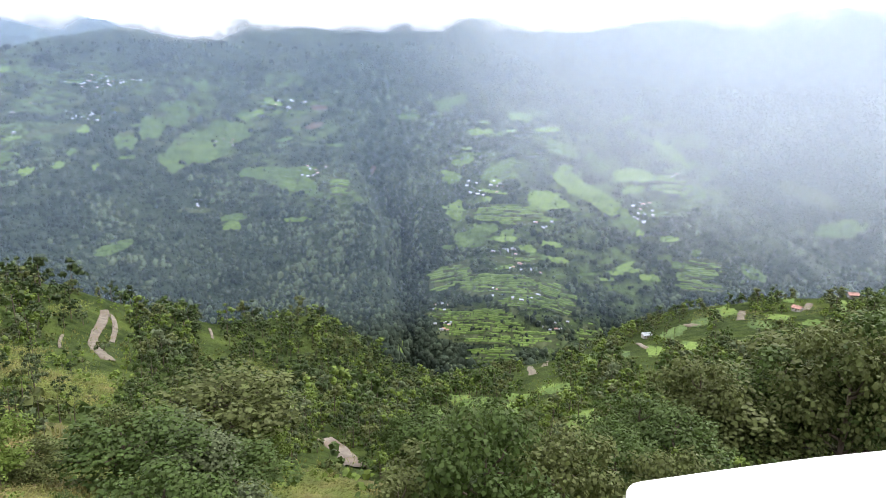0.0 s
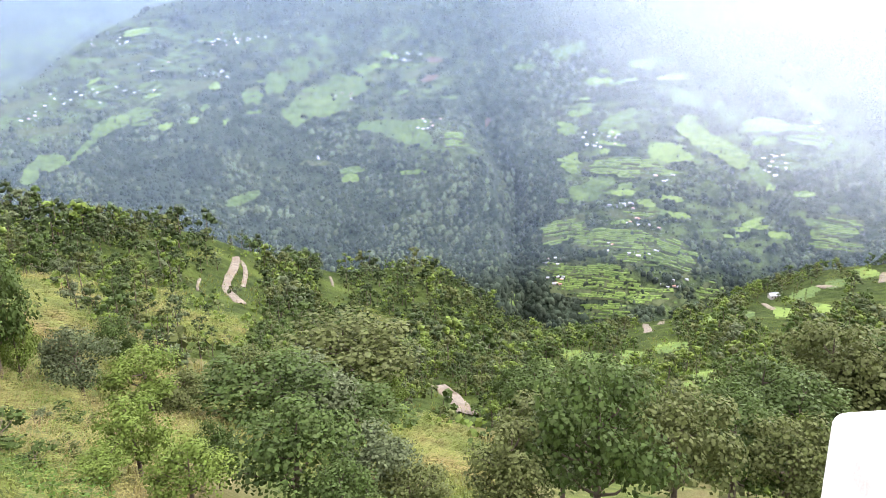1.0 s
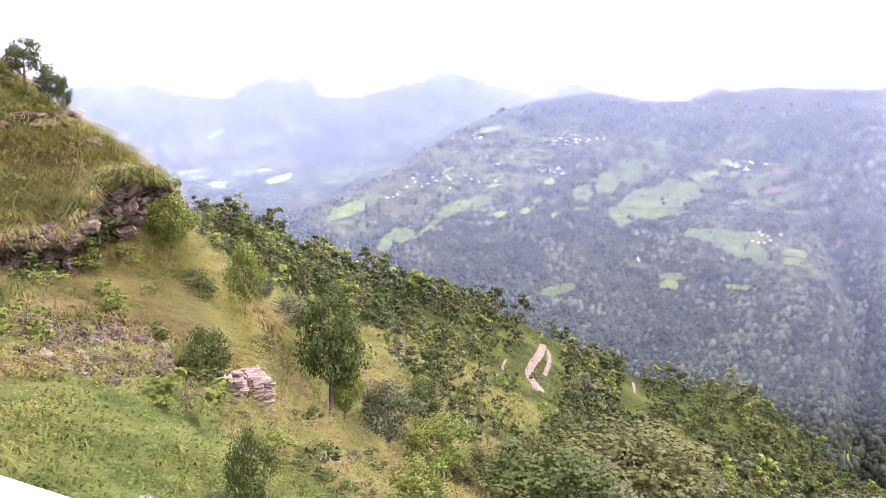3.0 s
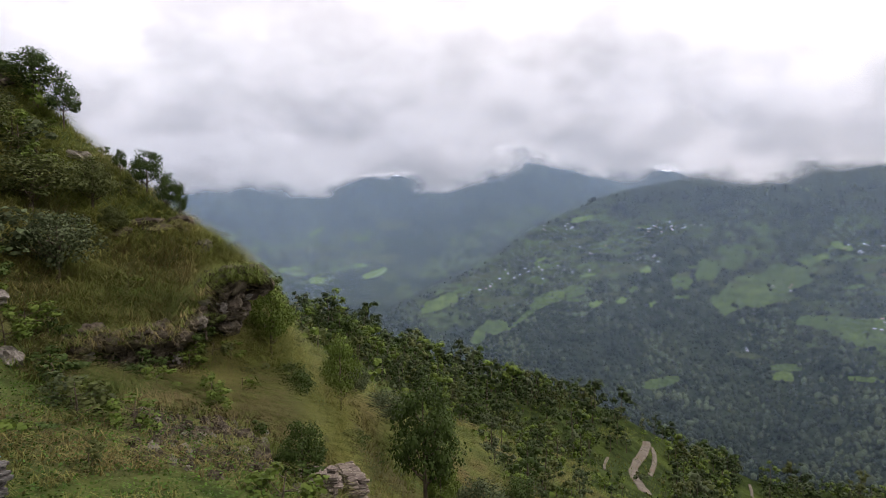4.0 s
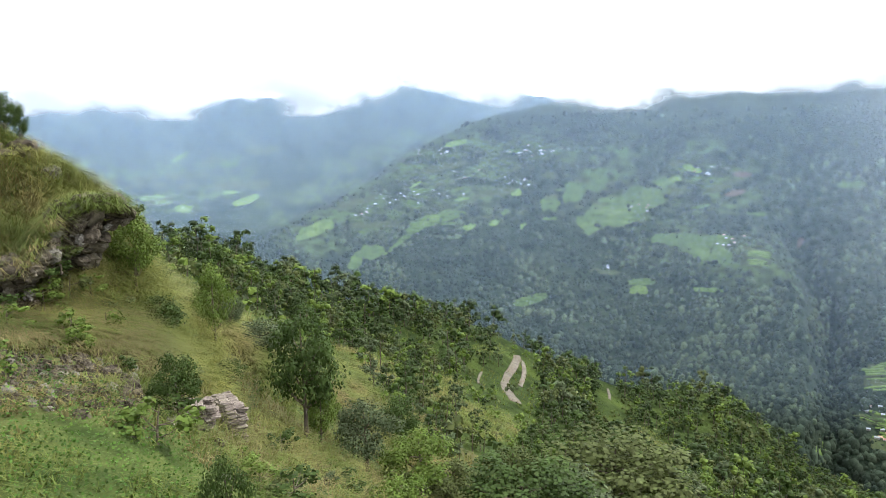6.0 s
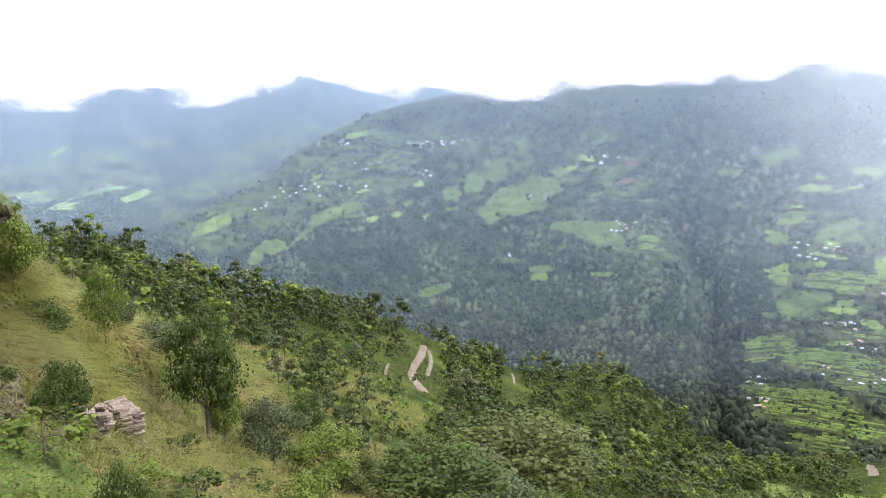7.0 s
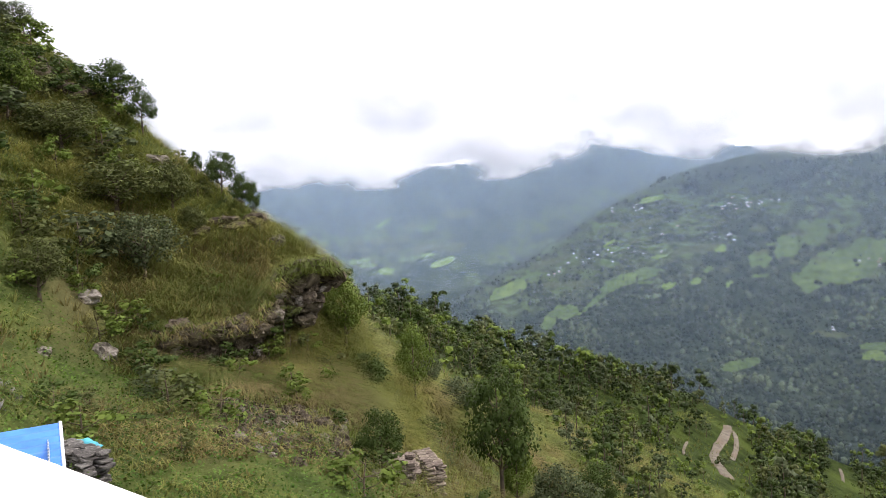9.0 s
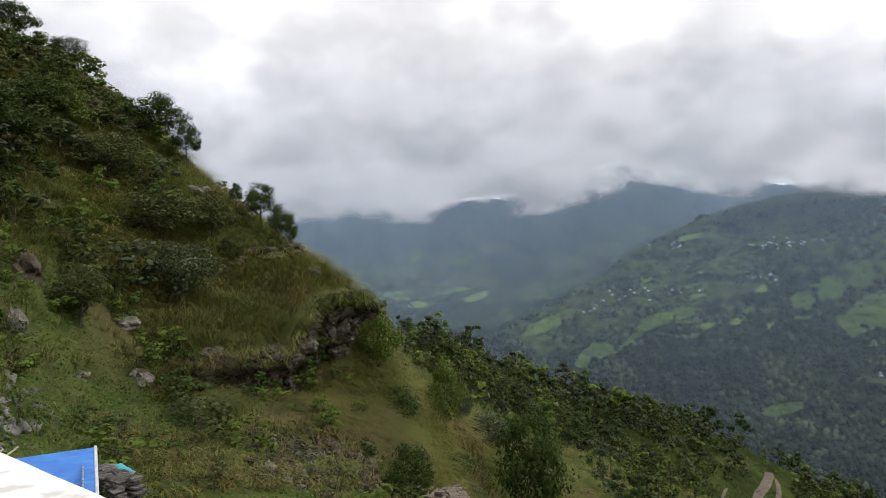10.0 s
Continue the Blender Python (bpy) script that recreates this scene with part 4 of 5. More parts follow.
tone_of = (lumps(P0[:, 0] * 0.008, P0[:, 1] * 0.008, 33, 3) + gen.normal(size=len(P0)) * 0.3 > 0.22).astype(int)
for tone in range(2):
    sel = tone_of == tone
    q, m = P0[sel], int(sel.sum())
    s = np.clip(np.exp(gen.normal(1.25, 0.33, m)), 2.0, 7.5) * np.maximum(1, dist[sel] / 1500) * np.where(sparse[sel], 0.55, 1.0)
    jit = gen.uniform(0.72, 1.28, (m, len(dv), 1))
    tall = np.array([1, 1, 1.1]) * np.ones((m, 1, 3))
    tall[:, :, 2] *= gen.uniform(0.8, 1.5, (m, 1))
    v = dv[None] * jit * s[:, None, None] * tall + q[:, None] + np.array([0, 0, 1.0]) * (s * 0.45)[:, None, None]
    f = df[None] + (np.arange(m) * len(dv))[:, None, None]
    me = mesh_of("valley_woods", v.reshape(-1, 3), f.reshape(-1, 3), CANOPY[tone], smooth=True)
    tagged(new("valley_woods", me), "dense far forest on the other side of the valley", "trees", kind="stuff")

# ---- roads and tracks ----


def road_strip(width, pts):
    """A worn dirt road lying on the slope, with rough edges and a low bank on its upper side."""
    fine = []
    for (a0, e0), (a1, e1) in zip(pts, pts[1:]):
        for u in np.linspace(0, 1, 6)[:-1]:
            fine.append((a0 + (a1 - a0) * u, e0 + (e1 - e0) * u))
    fine.append(pts[-1])
    bend = np.array(fine)
    bend = np.stack([np.convolve(np.pad(bend[:, q], 3, mode="edge"), np.ones(7) / 7, "valid") for q in range(2)], -1)
    mid = [spot(a, e) for a, e in bend]
    d = np.array([math.hypot(p.x, p.y) for p in mid])
    d = np.convolve(np.pad(d, 4, mode="edge"), np.ones(9) / 9, "valid")
    mid = [Vector((-math.sin(radians(a)) * r, math.cos(radians(a)) * r, r * math.tan(radians(e)))) for (a, e), r in zip(bend, d)]
    v, k = [], 9
    for i, p in enumerate(mid):
        t = (mid[min(i + 1, len(mid) - 1)] - mid[max(i - 1, 0)])
        t.z = 0
        t.normalize()
        s = Vector((t.y, -t.x, 0))
        w = width * (1 + 0.22 * float(lumps(i * 0.5, width, 12, 3)))
        for j in range(k):
            q = p + s * ((j / (k - 1) - 0.5) * w)
            rut = -0.09 if j in (2, 6) else 0.0
            v.append((q.x, q.y, max(q.z, ground_xy(q.x, q.y)) + 0.22 + rut - (0.4 if j in (0, k - 1) else 0)))
    f = [(i * k + j, i * k + j + 1, (i + 1) * k + j + 1, (i + 1) * k + j) for i in range(len(mid) - 1) for j in range(k - 1)]
    return tagged(new("road", mesh_of("road", v, f, DIRT, smooth=True)), "pale rutted dirt road with bare earth strips on the hillside", "road", kind="structure")


for width, pts in ROAD_LINES:
    road_strip(width, pts)

# ---- far houses ----


def house(roof_material, wide, deep, tall):
    base = new("house", None)
    part("wall", (soft_box((wide, deep, tall), (0, 0, tall / 2 - 0.4), 0.05, 1), LIME), base)
    bm = bmesh.new()
    w, d, e = wide / 2 + 0.5, deep / 2 + 0.6, 0.16
    top, eave = tall + deep * 0.28 - 0.4, tall - 0.55
    for z in (0, e):
        for x in (-w, w):
            for y, h in ((-d, eave), (0, top), (d, eave)):
                bm.verts.new((x, y, h + z))
    bm.verts.ensure_lookup_table()
    b = bm.verts
    for q in ((0, 1, 4, 3), (1, 2, 5, 4), (6, 9, 10, 7), (7, 10, 11, 8), (0, 3, 9, 6), (2, 8, 11, 5), (0, 6, 7, 1), (1, 7, 8, 2), (3, 4, 10, 9), (4, 5, 11, 10)):
        bm.faces.new([b[i] for i in q])
    roof = part("roof", (bm, roof_material), base)
    part("ridge_cap", (soft_box((wide + 1.04, 0.36, 0.08), (0, 0, top + e + 0.02), 0.02, 1), roof_material), roof)
    part("door", (soft_box((0.9, 0.1, 1.9), (0.3, -deep / 2 - 0.03, 0.95), 0.02, 1), BARK), base)
    for x in (-wide * 0.3, wide * 0.32):
        part("window", (soft_box((0.9, 0.1, 0.9), (x, -deep / 2 - 0.03, 1.4), 0.02, 1), BARK), base)
    return base


VILLAGES = [
    (25.3, -0.1, 50, 7, 12), (27, -2.5, 22, 6, 6), (11.7, -1.7, 35, 8, 11), (17.3, -4.8, 16, 12, 6), (10.6, -7, 22, 9, 8),
    (20, -9.4, 8, 3, 2), (-3.6, -8.5, 35, 13, 16), (-9.1, -1.9, 20, 10, 6), (-12.1, -3, 25, 8, 7), (-15.7, -5.8, 42, 14, 10),
    (-16.5, -10.1, 26, 18, 14), (-5.1, -13.7, 28, 5, 10), (-6.6, -15, 42, 10, 8), (-6.1, -17.3, 50, 14, 8), (-0, -18.2, 26, 10, 7),
    (0.1, -19.9, 18, 8, 8), (-9.4, -19.7, 35, 12, 9), (-18.8, -7.4, 20, 10, 4), (-7.9, -11.5, 40, 8, 5)]
WEST_VILLAGES = [
    (34, 0.2, 30, 9, 9), (26, 0.2, 42, 7, 11), (37, -3.6, 42, 11, 11), (40.3, -4.7, 20, 6, 5), (32.8, -3.2, 30, 10, 6),
    (51.5, 0.6, 12, 7, 4), (46.2, 0.6, 12, 4, 3), (50.1, -2, 8, 3, 2), (27.3, -2.3, 22, 6, 6), (31.1, -1.6, 30, 12, 4)]
kinds = [house(TIN, 5.4, 4, 2.6), house(TIN, 7.5, 4.4, 2.6), house(RUST, 5.5, 4, 2.5), house(TIN, 4.6, 4, 4.4)]
words = ("small pale village house with a tin roof", "long whitewashed house with a tin roof", "small village house with a rusty roof", "two-storey whitewashed house with a tin roof")
for k, w in zip(kinds, words):
    tagged(k, w, "house", group="village houses")
house_kinds = kinds
first = set()
gen = np.random.default_rng(23)
for az, el0, sx, sy, count in VILLAGES + WEST_VILLAGES:
    for _ in range(count):
        k = int(gen.choice(4, p=[0.4, 0.25, 0.22, 0.13]))
        p = spot(az + gen.uniform(-1, 1) * sx / 21.4, el0 + gen.uniform(-1, 1) * sy / 21.4)
        m = pose(p.x, p.y, p.z + 0.6, 0, 0, math.degrees(math.atan2(-p.x, p.y)) + gen.normal() * 25) @ Matrix.Scale(0.92, 4)
        if k not in first:
            first.add(k)
            kinds[k].matrix_basis = m
        else:
            copy_thing(kinds[k], m)

# ---- single trees and shrubs near the terrace ----
HERO = [
    (45.4, -22.7, -12.8, 2.92, 0), (55.4, -19.8, -14.7, 1.75, 0), (57.7, -10.1, -4.3, 1.87, 1), (56.1, -13.8, -10.2, 1.75, 0), (52.2, -14.9, -8.6, 1.45, 1),
    (51, -13.7, -10.9, 1.05, 3), (48.7, -16.1, -12.9, 2.22, 3), (51.3, -17.8, -15.7, 1.21, 0), (40.4, -25.3, -20.2, 2.57, 3), (37.4, -23.9, -19.8, 1.64, 0),
    (35.7, -27.5, -22.6, 3.04, 1), (52.2, -31.5, -22.9, 2.0, 0), (55.2, -32.5, -27.2, 2.0, 3), (44.2, -23.2, -18.6, 1.4, 1), (68.4, 4.5, 6.5, 0.56, 0), (66.6, 3, 6.5, 1.5, 0),
    (65.2, 1.8, 4.8, 1.21, 0), (64.3, 1.8, 4.1, 0.42, 0), (59.1, -7.3, -5.4, 0.93, 1)]
SPUR_TREES = [
    (73.9, 9.4, 12.9, 2.22, 0), (72, 7.8, 11, 1.29, 0), (79.9, 14.7, 16.6, 1.64, 3), (83.2, 16.1, 18.3, 1.64, 0), (85.8, 16.7, 19.3, 3.04, 0),
    (81.8, 10.2, 13.7, 2.69, 0), (84.9, 7.8, 12.8, 3.86, 0), (80.2, 9.2, 13.4, 1.99, 1), (77.5, 6.2, 9.9, 3.15, 2), (74.2, 1.6, 5.8, 3.74, 2),
    (70.3, 1.7, 5.8, 1.99, 2), (72.6, -3.8, 1.8, 3.04, 3), (79.6, -4, 0.3, 2.34, 2), (86.6, -3.2, -0.4, 2.22, 1), (87.6, 6, 10.2, 2.57, 0),
    (69, -0.1, 2.4, 1.4, 2)]
LOWER_TREES = [
    (37.6, -31.8, -25.8, 2.92, 1), (31.5, -34.1, -28.7, 1.99, 0), (27.8, -29.3, -23.9, 2.34, 2), (19.2, -28.9, -22.7, 5.84, 2), (22.8, -31.3, -25.6, 4.91, 3),
    (24.9, -37.3, -29.2, 5.84, 0), (18.3, -38.2, -31.7, 4.44, 3), (15.5, -30.5, -26.9, 1.87, 1), (4.4, -38.7, -31.7, 4.44, 2), (-4, -39, -27, 6.07, 0),
    (-10.9, -37.3, -28.1, 4.91, 2), (-15.8, -35.7, -28.3, 4.67, 0), (-20.1, -35.9, -28.4, 3.97, 2), (-0.8, -37.6, -30, 3.5, 3), (-17, -30.6, -24.7, 3.5, 0),
    (1.7, -31.9, -26.9, 3.5, 0), (3.8, -31, -27.2, 1.64, 0), (40.6, -31.3, -28.7, 2.57, 1)]
SHADE_TREES = [
    (-25.2, -29.1, -22.6, 5.37, 2), (-30, -27.6, -18.9, 6.07, 2), (-34.1, -26.2, -16, 5.37, 0), (-27.3, -25.4, -19.7, 4.44, 0), (-20.4, -31.1, -25.8, 3.97, 0),
    (-32.4, -21.9, -17.4, 4.44, 2), (-22.1, -25.5, -21.3, 3.74, 2), (-5.1, -33.9, -26.7, 4.44, 0), (27, -30.3, -24.8, 5.37, 0), (33.6, -28.2, -24.9, 2.57, 2),
    (1.3, -34.9, -29.8, 4.67, 2), (-15.3, -33.1, -27.3, 3.74, 0), (18.6, -32.6, -28.6, 4.67, 0), (22.7, -27.9, -25.2, 3.5, 3),
    (34.1, -35.1, -29.9, 3.5, 1), (14.2, -39.3, -34.3, 3.5, 2), (20.9, -39.5, -34.2, 3.74, 0)]

tree_kinds = [tree_template(200 + i, 1.0, 0.46, 0.36, 48, 88, 0.034, slim=0.2 + 0.1 * i, limbs=10) for i in range(5)]
broad_kinds = [tree_template(220 + i, 1.0, 0.5, 0.06, 60, 112, 0.022, slim=0.1, limbs=10) for i in range(3)]
shrub_kinds = [tree_template(240 + i, 1.0, 0.55, 0.0, 12, 32, 0.1, slim=0.1, limbs=7, sides=3) for i in range(4)]
made = {}


def plant(kinds, k, tone, p, height, radius, turn, name, label, category, stem, crown):
    """A tree or shrub: an Empty at its foot with stem and crown."""
    key = (id(kinds), k, tone)
    if key not in made:
        (tv, tf), (lv, lf) = kinds[k]
        made[key] = (mesh_of(stem, tv, tf, BARK, smooth=True), mesh_of(crown, lv, lf, LEAF[tone]))
    base = new(name, None)
    base.location, base.rotation_euler = p, (0, 0, turn)
    base.scale = (radius / 0.5, radius / 0.5, height)
    part(stem, made[key][0], base)
    part(crown, made[key][1], base)
    return tagged(base, label, category)


TREE_WORDS = ("dark green broadleaf tree on the hillside", "fresh yellow-green broadleaf tree on the hillside",
              "olive-green leafy tree on the hillside", "grey-green silvery-leaved tree on the hillside")
SHRUB_WORDS = ("dark green leafy shrub on the grassy slope", "fresh green leafy shrub on the grassy slope",
               "olive brownish shrub on the grassy slope", "grey-green twiggy shrub on the grassy slope")
gen = np.random.default_rng(31)
for group in (HERO, SPUR_TREES, LOWER_TREES, SHADE_TREES):
    for i, (az, el, top, half, tone) in enumerate(group):
        p = spot(az, el)
        r = math.hypot(p.x, p.y)
        while group in (HERO, SPUR_TREES) and r > 62:
            el -= 0.25
            p = spot(az, el)
            r = math.hypot(p.x, p.y)
        if group is SHADE_TREES and r > 110:
            r = 110 - 3 * i
            p = ground_at(az, r)
        h = max(0.8, r * math.tan(radians(top)) - p.z)
        wide = max(0.4, r * radians(half))
        slender = wide / h < 0.42
        kinds, k = (tree_kinds, int(gen.integers(5))) if slender or h > wide * 1.05 else (broad_kinds, int(gen.integers(3)))
        plant(kinds, k, tone, p - Vector((0, 0, 0.15)), h * 1.02, wide * (1.05 if group is SPUR_TREES or az > 63 else 1.25), gen.uniform(0, 6.28), "tree", TREE_WORDS[tone], "tree", "trunk", "crown")
count = 0
while count < 285:
    az = gen.uniform(36 if count < 190 else 60, 97)
    r = gen.uniform(17 if count < 190 else 27, 58)
    p = ground_at(az, r)
    if az < 56 and lumps(p.x * 0.2, p.y * 0.2, 8, 2) < 0.1:
        continue
    if (az < 66 and gen.uniform() < 0.45) or (58 < az < 73 and r > 30 and gen.uniform() < 0.65):
        continue
    s = gen.uniform(0.5, 1.3) * (1.6 if az > 73 and r > 28 else 0.75 if az > 60 and r > 31 else 1.0)
    tone = int(gen.choice(4, p=[0.28, 0.34, 0.30, 0.08]))
    plant(shrub_kinds, int(gen.integers(4)), tone, p - Vector((0, 0, 0.1)), s, s * gen.uniform(0.5, 0.8), gen.uniform(0, 6.28), "shrub", SHRUB_WORDS[tone], "shrub", "stem", "foliage")
    count += 1

# ---- grass and weeds on the near slope ----


def blades(count, az0, az1, r0, r1, length, width, material, name, label, seed, per=5, hang=0.35, wanted=None, lift=None, droop=0.0, places=None):
    g = np.random.default_rng(seed)
    az, r = g.uniform(az0, az1, count * 2), (g.uniform(r0 ** 1.5, r1 ** 1.5, count * 2)) ** (1 / 1.5)
    if wanted is not None:
        ok = wanted(az, r)
        az, r = az[ok], r[ok]
    az, r = az[:count], r[:count]
    if places is not None:
        az, r = places
    p = np.array([ground_at(a, q)[:] for a, q in zip(az, r)])
    if lift is not None:
        p[:, 2] = lift(az, r) + g.uniform(-0.45, 0.15, len(r))
    else:
        ok = ~ledge_gap(az, r)
        p = p[ok]
    p = np.repeat(p, per, axis=0)
    n = len(p)
    t = g.uniform(0, 2 * math.pi, n)
    out_ = np.stack([np.cos(t), np.sin(t), np.zeros(n)], -1)
    side = np.stack([-np.sin(t), np.cos(t), np.zeros(n)], -1)
    s = (length * np.clip(np.hypot(p[:, 0], p[:, 1]) / 28, 0.4, 1) * g.uniform(0.5, 1.4, n))[:, None]
    w = (width * g.uniform(0.6, 1.3, n))[:, None]
    foot = p + out_ * s * 0.12 - [0, 0, 0.04]
    bend = foot + out_ * s * hang * 0.5 + np.array([0, 0, 1.0]) * s * (0.6 - 0.3 * droop)
    tip = foot + out_ * s * hang * 1.5 + np.array([0, 0, 1.0]) * s * (0.95 - 0.4 * hang - droop)
    v = np.stack([foot - side * w, foot + side * w, bend, bend + side * w * 0.5, bend - side * w * 0.5, tip], 1).reshape(-1, 3)
    i = np.arange(n)[:, None] * 6
    f = np.concatenate([i + [0, 1, 2], i + [4, 3, 5]])
    return tagged(new(name, mesh_of(name, v, f, material)), label, "grass", kind="stuff")


def ledge_gap(az, r):
    """The hollow under the rock ledge, where nothing grows."""
    return (az > 64.4) & (az < 72.2) & (r > 27.3) & (r < 29.9)


def patchy(az, r):
    x, y = -np.sin(np.radians(az)) * r, np.cos(np.radians(az)) * r
    return lumps(x * 0.5, y * 0.5, 16, 3) > np.where((az > 52) & (r < 27), 0.0, -0.2)


def drier(az, r):
    x, y = -np.sin(np.radians(az)) * r, np.cos(np.radians(az)) * r
    return lumps(x * 0.12, y * 0.12, 14, 3) > np.where(az < 60, -0.35, -0.1)


blades(10500, 34, 98, 9, 62, 0.75, 0.021, GRASS, "grass", "long yellow-green grass tufts on the slope", 41, per=14, hang=0.75, droop=0.4, wanted=patchy)
blades(4200, 57, 80, 29, 52, 0.75, 0.022, GOLD_GRASS, "crest_grass", "bright long grass along the crest of the spur", 46, per=12, hang=0.9, droop=0.45)
blades(8000, 34, 98, 18, 60, 0.55, 0.022, DRY_GRASS, "dry_grass", "drooping straw-coloured grass tufts on the slope", 42, hang=0.8, wanted=drier)
blades(5000, -48, 60, 50, 210, 0.95, 0.07, GRASS, "slope_grass", "green grass between the trees", 43, per=4)
g = np.random.default_rng(47)
open_places = []
for a, e, w, h, tilt, tone in CLEARINGS:
    c, q = math.cos(radians(tilt)), math.sin(radians(tilt))
    for _ in range(int(170 * w * h) + 60):
        t, k = g.uniform(0, 6.28), math.sqrt(g.uniform(0, 1)) * g.uniform(0.8, 1.1)
        u1, v1 = math.cos(t) * w * k, math.sin(t) * h * k
        p = spot(a - (u1 * c - v1 * q), e + u1 * q + v1 * c)
        if math.hypot(p.x, p.y) < 420:
            open_places.append((a - (u1 * c - v1 * q), math.hypot(p.x, p.y)))
open_places = np.array(open_places)
blades(10, -48, 60, 50, 210, 0.8, 0.06, GRASS, "clearing_grass", "sunlit grass in the clearings between the trees", 48, per=7, hang=0.9, droop=0.4, places=(open_places[:, 0], open_places[:, 1]))
blades(6000, 2, 36, 22, 56, 0.5, 0.03, GRASS, "lower_grass", "rough green grass under the trees", 45)
g = np.random.default_rng(44)
az, r = g.uniform(40, 98, 110000), g.uniform(12 ** 1.3, 50 ** 1.3, 110000) ** (1 / 1.3)
x, y = -np.sin(np.radians(az)) * r, np.cos(np.radians(az)) * r
ok = lumps(x * 0.16, y * 0.16, 15, 3) > np.where(az < 54, 0.1, np.where(r < 27, -0.25, 0.1)) + 9 * ledge_gap(az, r)
p = np.array([ground_at(a, q)[:] for a, q in zip(az[ok], r[ok])])
p[:, 2] += g.uniform(0.02, 0.4, len(p))
nrm = g.normal(size=p.shape) * 0.5 + [0, 0, 1]
nrm /= np.linalg.norm(nrm, axis=1, keepdims=True)
v, f = leaf_quads(p, nrm, g.uniform(0.035, 0.10, len(p)), g)
tagged(new("weeds", mesh_of("weeds", v, f, WEED)), "bright green ferns and low weeds on the slope", "weeds", kind="stuff")

# ---- rocks ----


def rock_mesh(seed, squash=0.6, layers=3.0, cuts=3):
    """A broken, layered boulder, about one metre across."""
    bm = bmesh.new()
    bmesh.ops.create_icosphere(bm, subdivisions=cuts, radius=0.5)
    off = Vector((seed * 3.7, seed * 1.3, seed * 2.1))
    for v in bm.verts:
        d = v.co.normalized()
        q = noise.noise(d * 1.6 + off) * 0.3 + 0.5 * (0.4 - noise.voronoi(d * 1.9 + off)[0][0]) + noise.noise(d * 6 + off) * 0.08
        shelf = math.floor((v.co.z + noise.noise(d * 2 + off) * 0.12) * layers * 2) % 2 * 0.07
        v.co = v.co * (1 + q + shelf)
        c = max(abs(v.co.x), abs(v.co.y))
        v.co *= min(1, 0.5 / max(c, 0.01)) * 0.5 + 0.5
        v.co.z *= squash
    me = bpy.data.meshes.new("rock")
    bm.to_mesh(me)
    bm.free()
    return me


rock_meshes = []
for i in range(6):
    me = rock_mesh(i + 1, 0.55 + 0.1 * (i % 3), 3 + i % 3)
    me.materials.append(ROCK)
    rock_meshes.append(me)
    me = me.copy()
    me.materials[0] = PALE_ROCK
    rock_meshes.append(me)
ROCKS = [
    (62.7, -1, 30, 24, 1), (71.2, 5.7, 40, 18, 1), (85, 2.3, 26, 44, 1), (83.7, -3.7, 28, 52, 1), (79.7, -7.8, 24, 20, 1),
    (75.8, -8.5, 36, 36, 1), (81.8, 4.8, 18, 16, 1), (78.6, 11.5, 44, 74, 0), (76.4, 12.6, 48, 58, 0), (76.6, 10.5, 50, 28, 0),
    (87.9, 5.8, 16, 22, 1), (76.6, -4.2, 40, 30, 1), (83.2, 16.5, 100, 14, 1), (84, 15.8, 60, 26, 0), (87.2, 16.4, 70, 14, 1),
    (83, -0, 40, 70, 0), (65.9, 0.4, 44, 26, 0), (64, 1, 40, 30, 0)]
LOW_ROCKS = [
    (66.6, 0.7, 46, 34, 0), (64.4, 0.7, 44, 34, 0), (68.7, 0.2, 40, 18, 0), (63.8, 1.3, 26, 22, 0), (67.2, -12.3, 30, 20, 0),
    (58.7, -16.9, 30, 28, 0), (59.3, -13.9, 26, 24, 1), (62.3, -18.3, 28, 18, 0), (66.4, -16.7, 36, 18, 0), (64.4, -17, 26, 22, 0),
    (56.1, -19.7, 34, 22, 1), (54.5, -19.4, 30, 20, 1), (60.1, -15.7, 28, 22, 0), (63.1, -15.1, 26, 26, 0), (52.6, -21.9, 20, 14, 0),
    (60.5, -26.8, 30, 20, 1), (52.3, -24.4, 20, 12, 1)]
gen = np.random.default_rng(51)
for az, el, w, h, pale in ROCKS + LOW_ROCKS:
    p = spot(az, el)
    r = math.hypot(p.x, p.y)
    ob = new("rock", rock_meshes[int(gen.integers(6)) * 2 + pale])
    ob.location = p
    ob.rotation_euler = (gen.normal() * 0.1, gen.normal() * 0.1, gen.uniform(0, 6.28))
    m = r / 1224
    ob.scale = (w * m * 1.15, w * m * 1.15, h * m * 1.5)
    tagged(ob, "pale weathered rock sticking out of the grass" if pale else "dark layered rock sticking out of the slope", "rock")


def outcrop(name, label, blocks, seed):
    """Broken layered slabs stacked into one outcrop. blocks: bearing, distance, height, width, thickness."""
    g = np.random.default_rng(seed)
    az, r, z = blocks[0][:3]
    base = new(name, None)
    base.location = (-math.sin(radians(az)) * r, math.cos(radians(az)) * r, z)
    for az, r, z, w, t in blocks:
        ob = part("slab", rock_meshes[int(g.integers(6)) * 2 + int(w < 0.8 and g.uniform() < 0.14)], base)
        ob.location = Vector((-math.sin(radians(az)) * r, math.cos(radians(az)) * r, z)) - base.location
        ob.rotation_euler = (g.normal() * 0.42, g.normal() * 0.42, g.uniform(0, 6.28))
        ob.scale = (w * 0.85, w * g.uniform(0.5, 0.85), t * 2.9)
    return tagged(base, label, "rock")


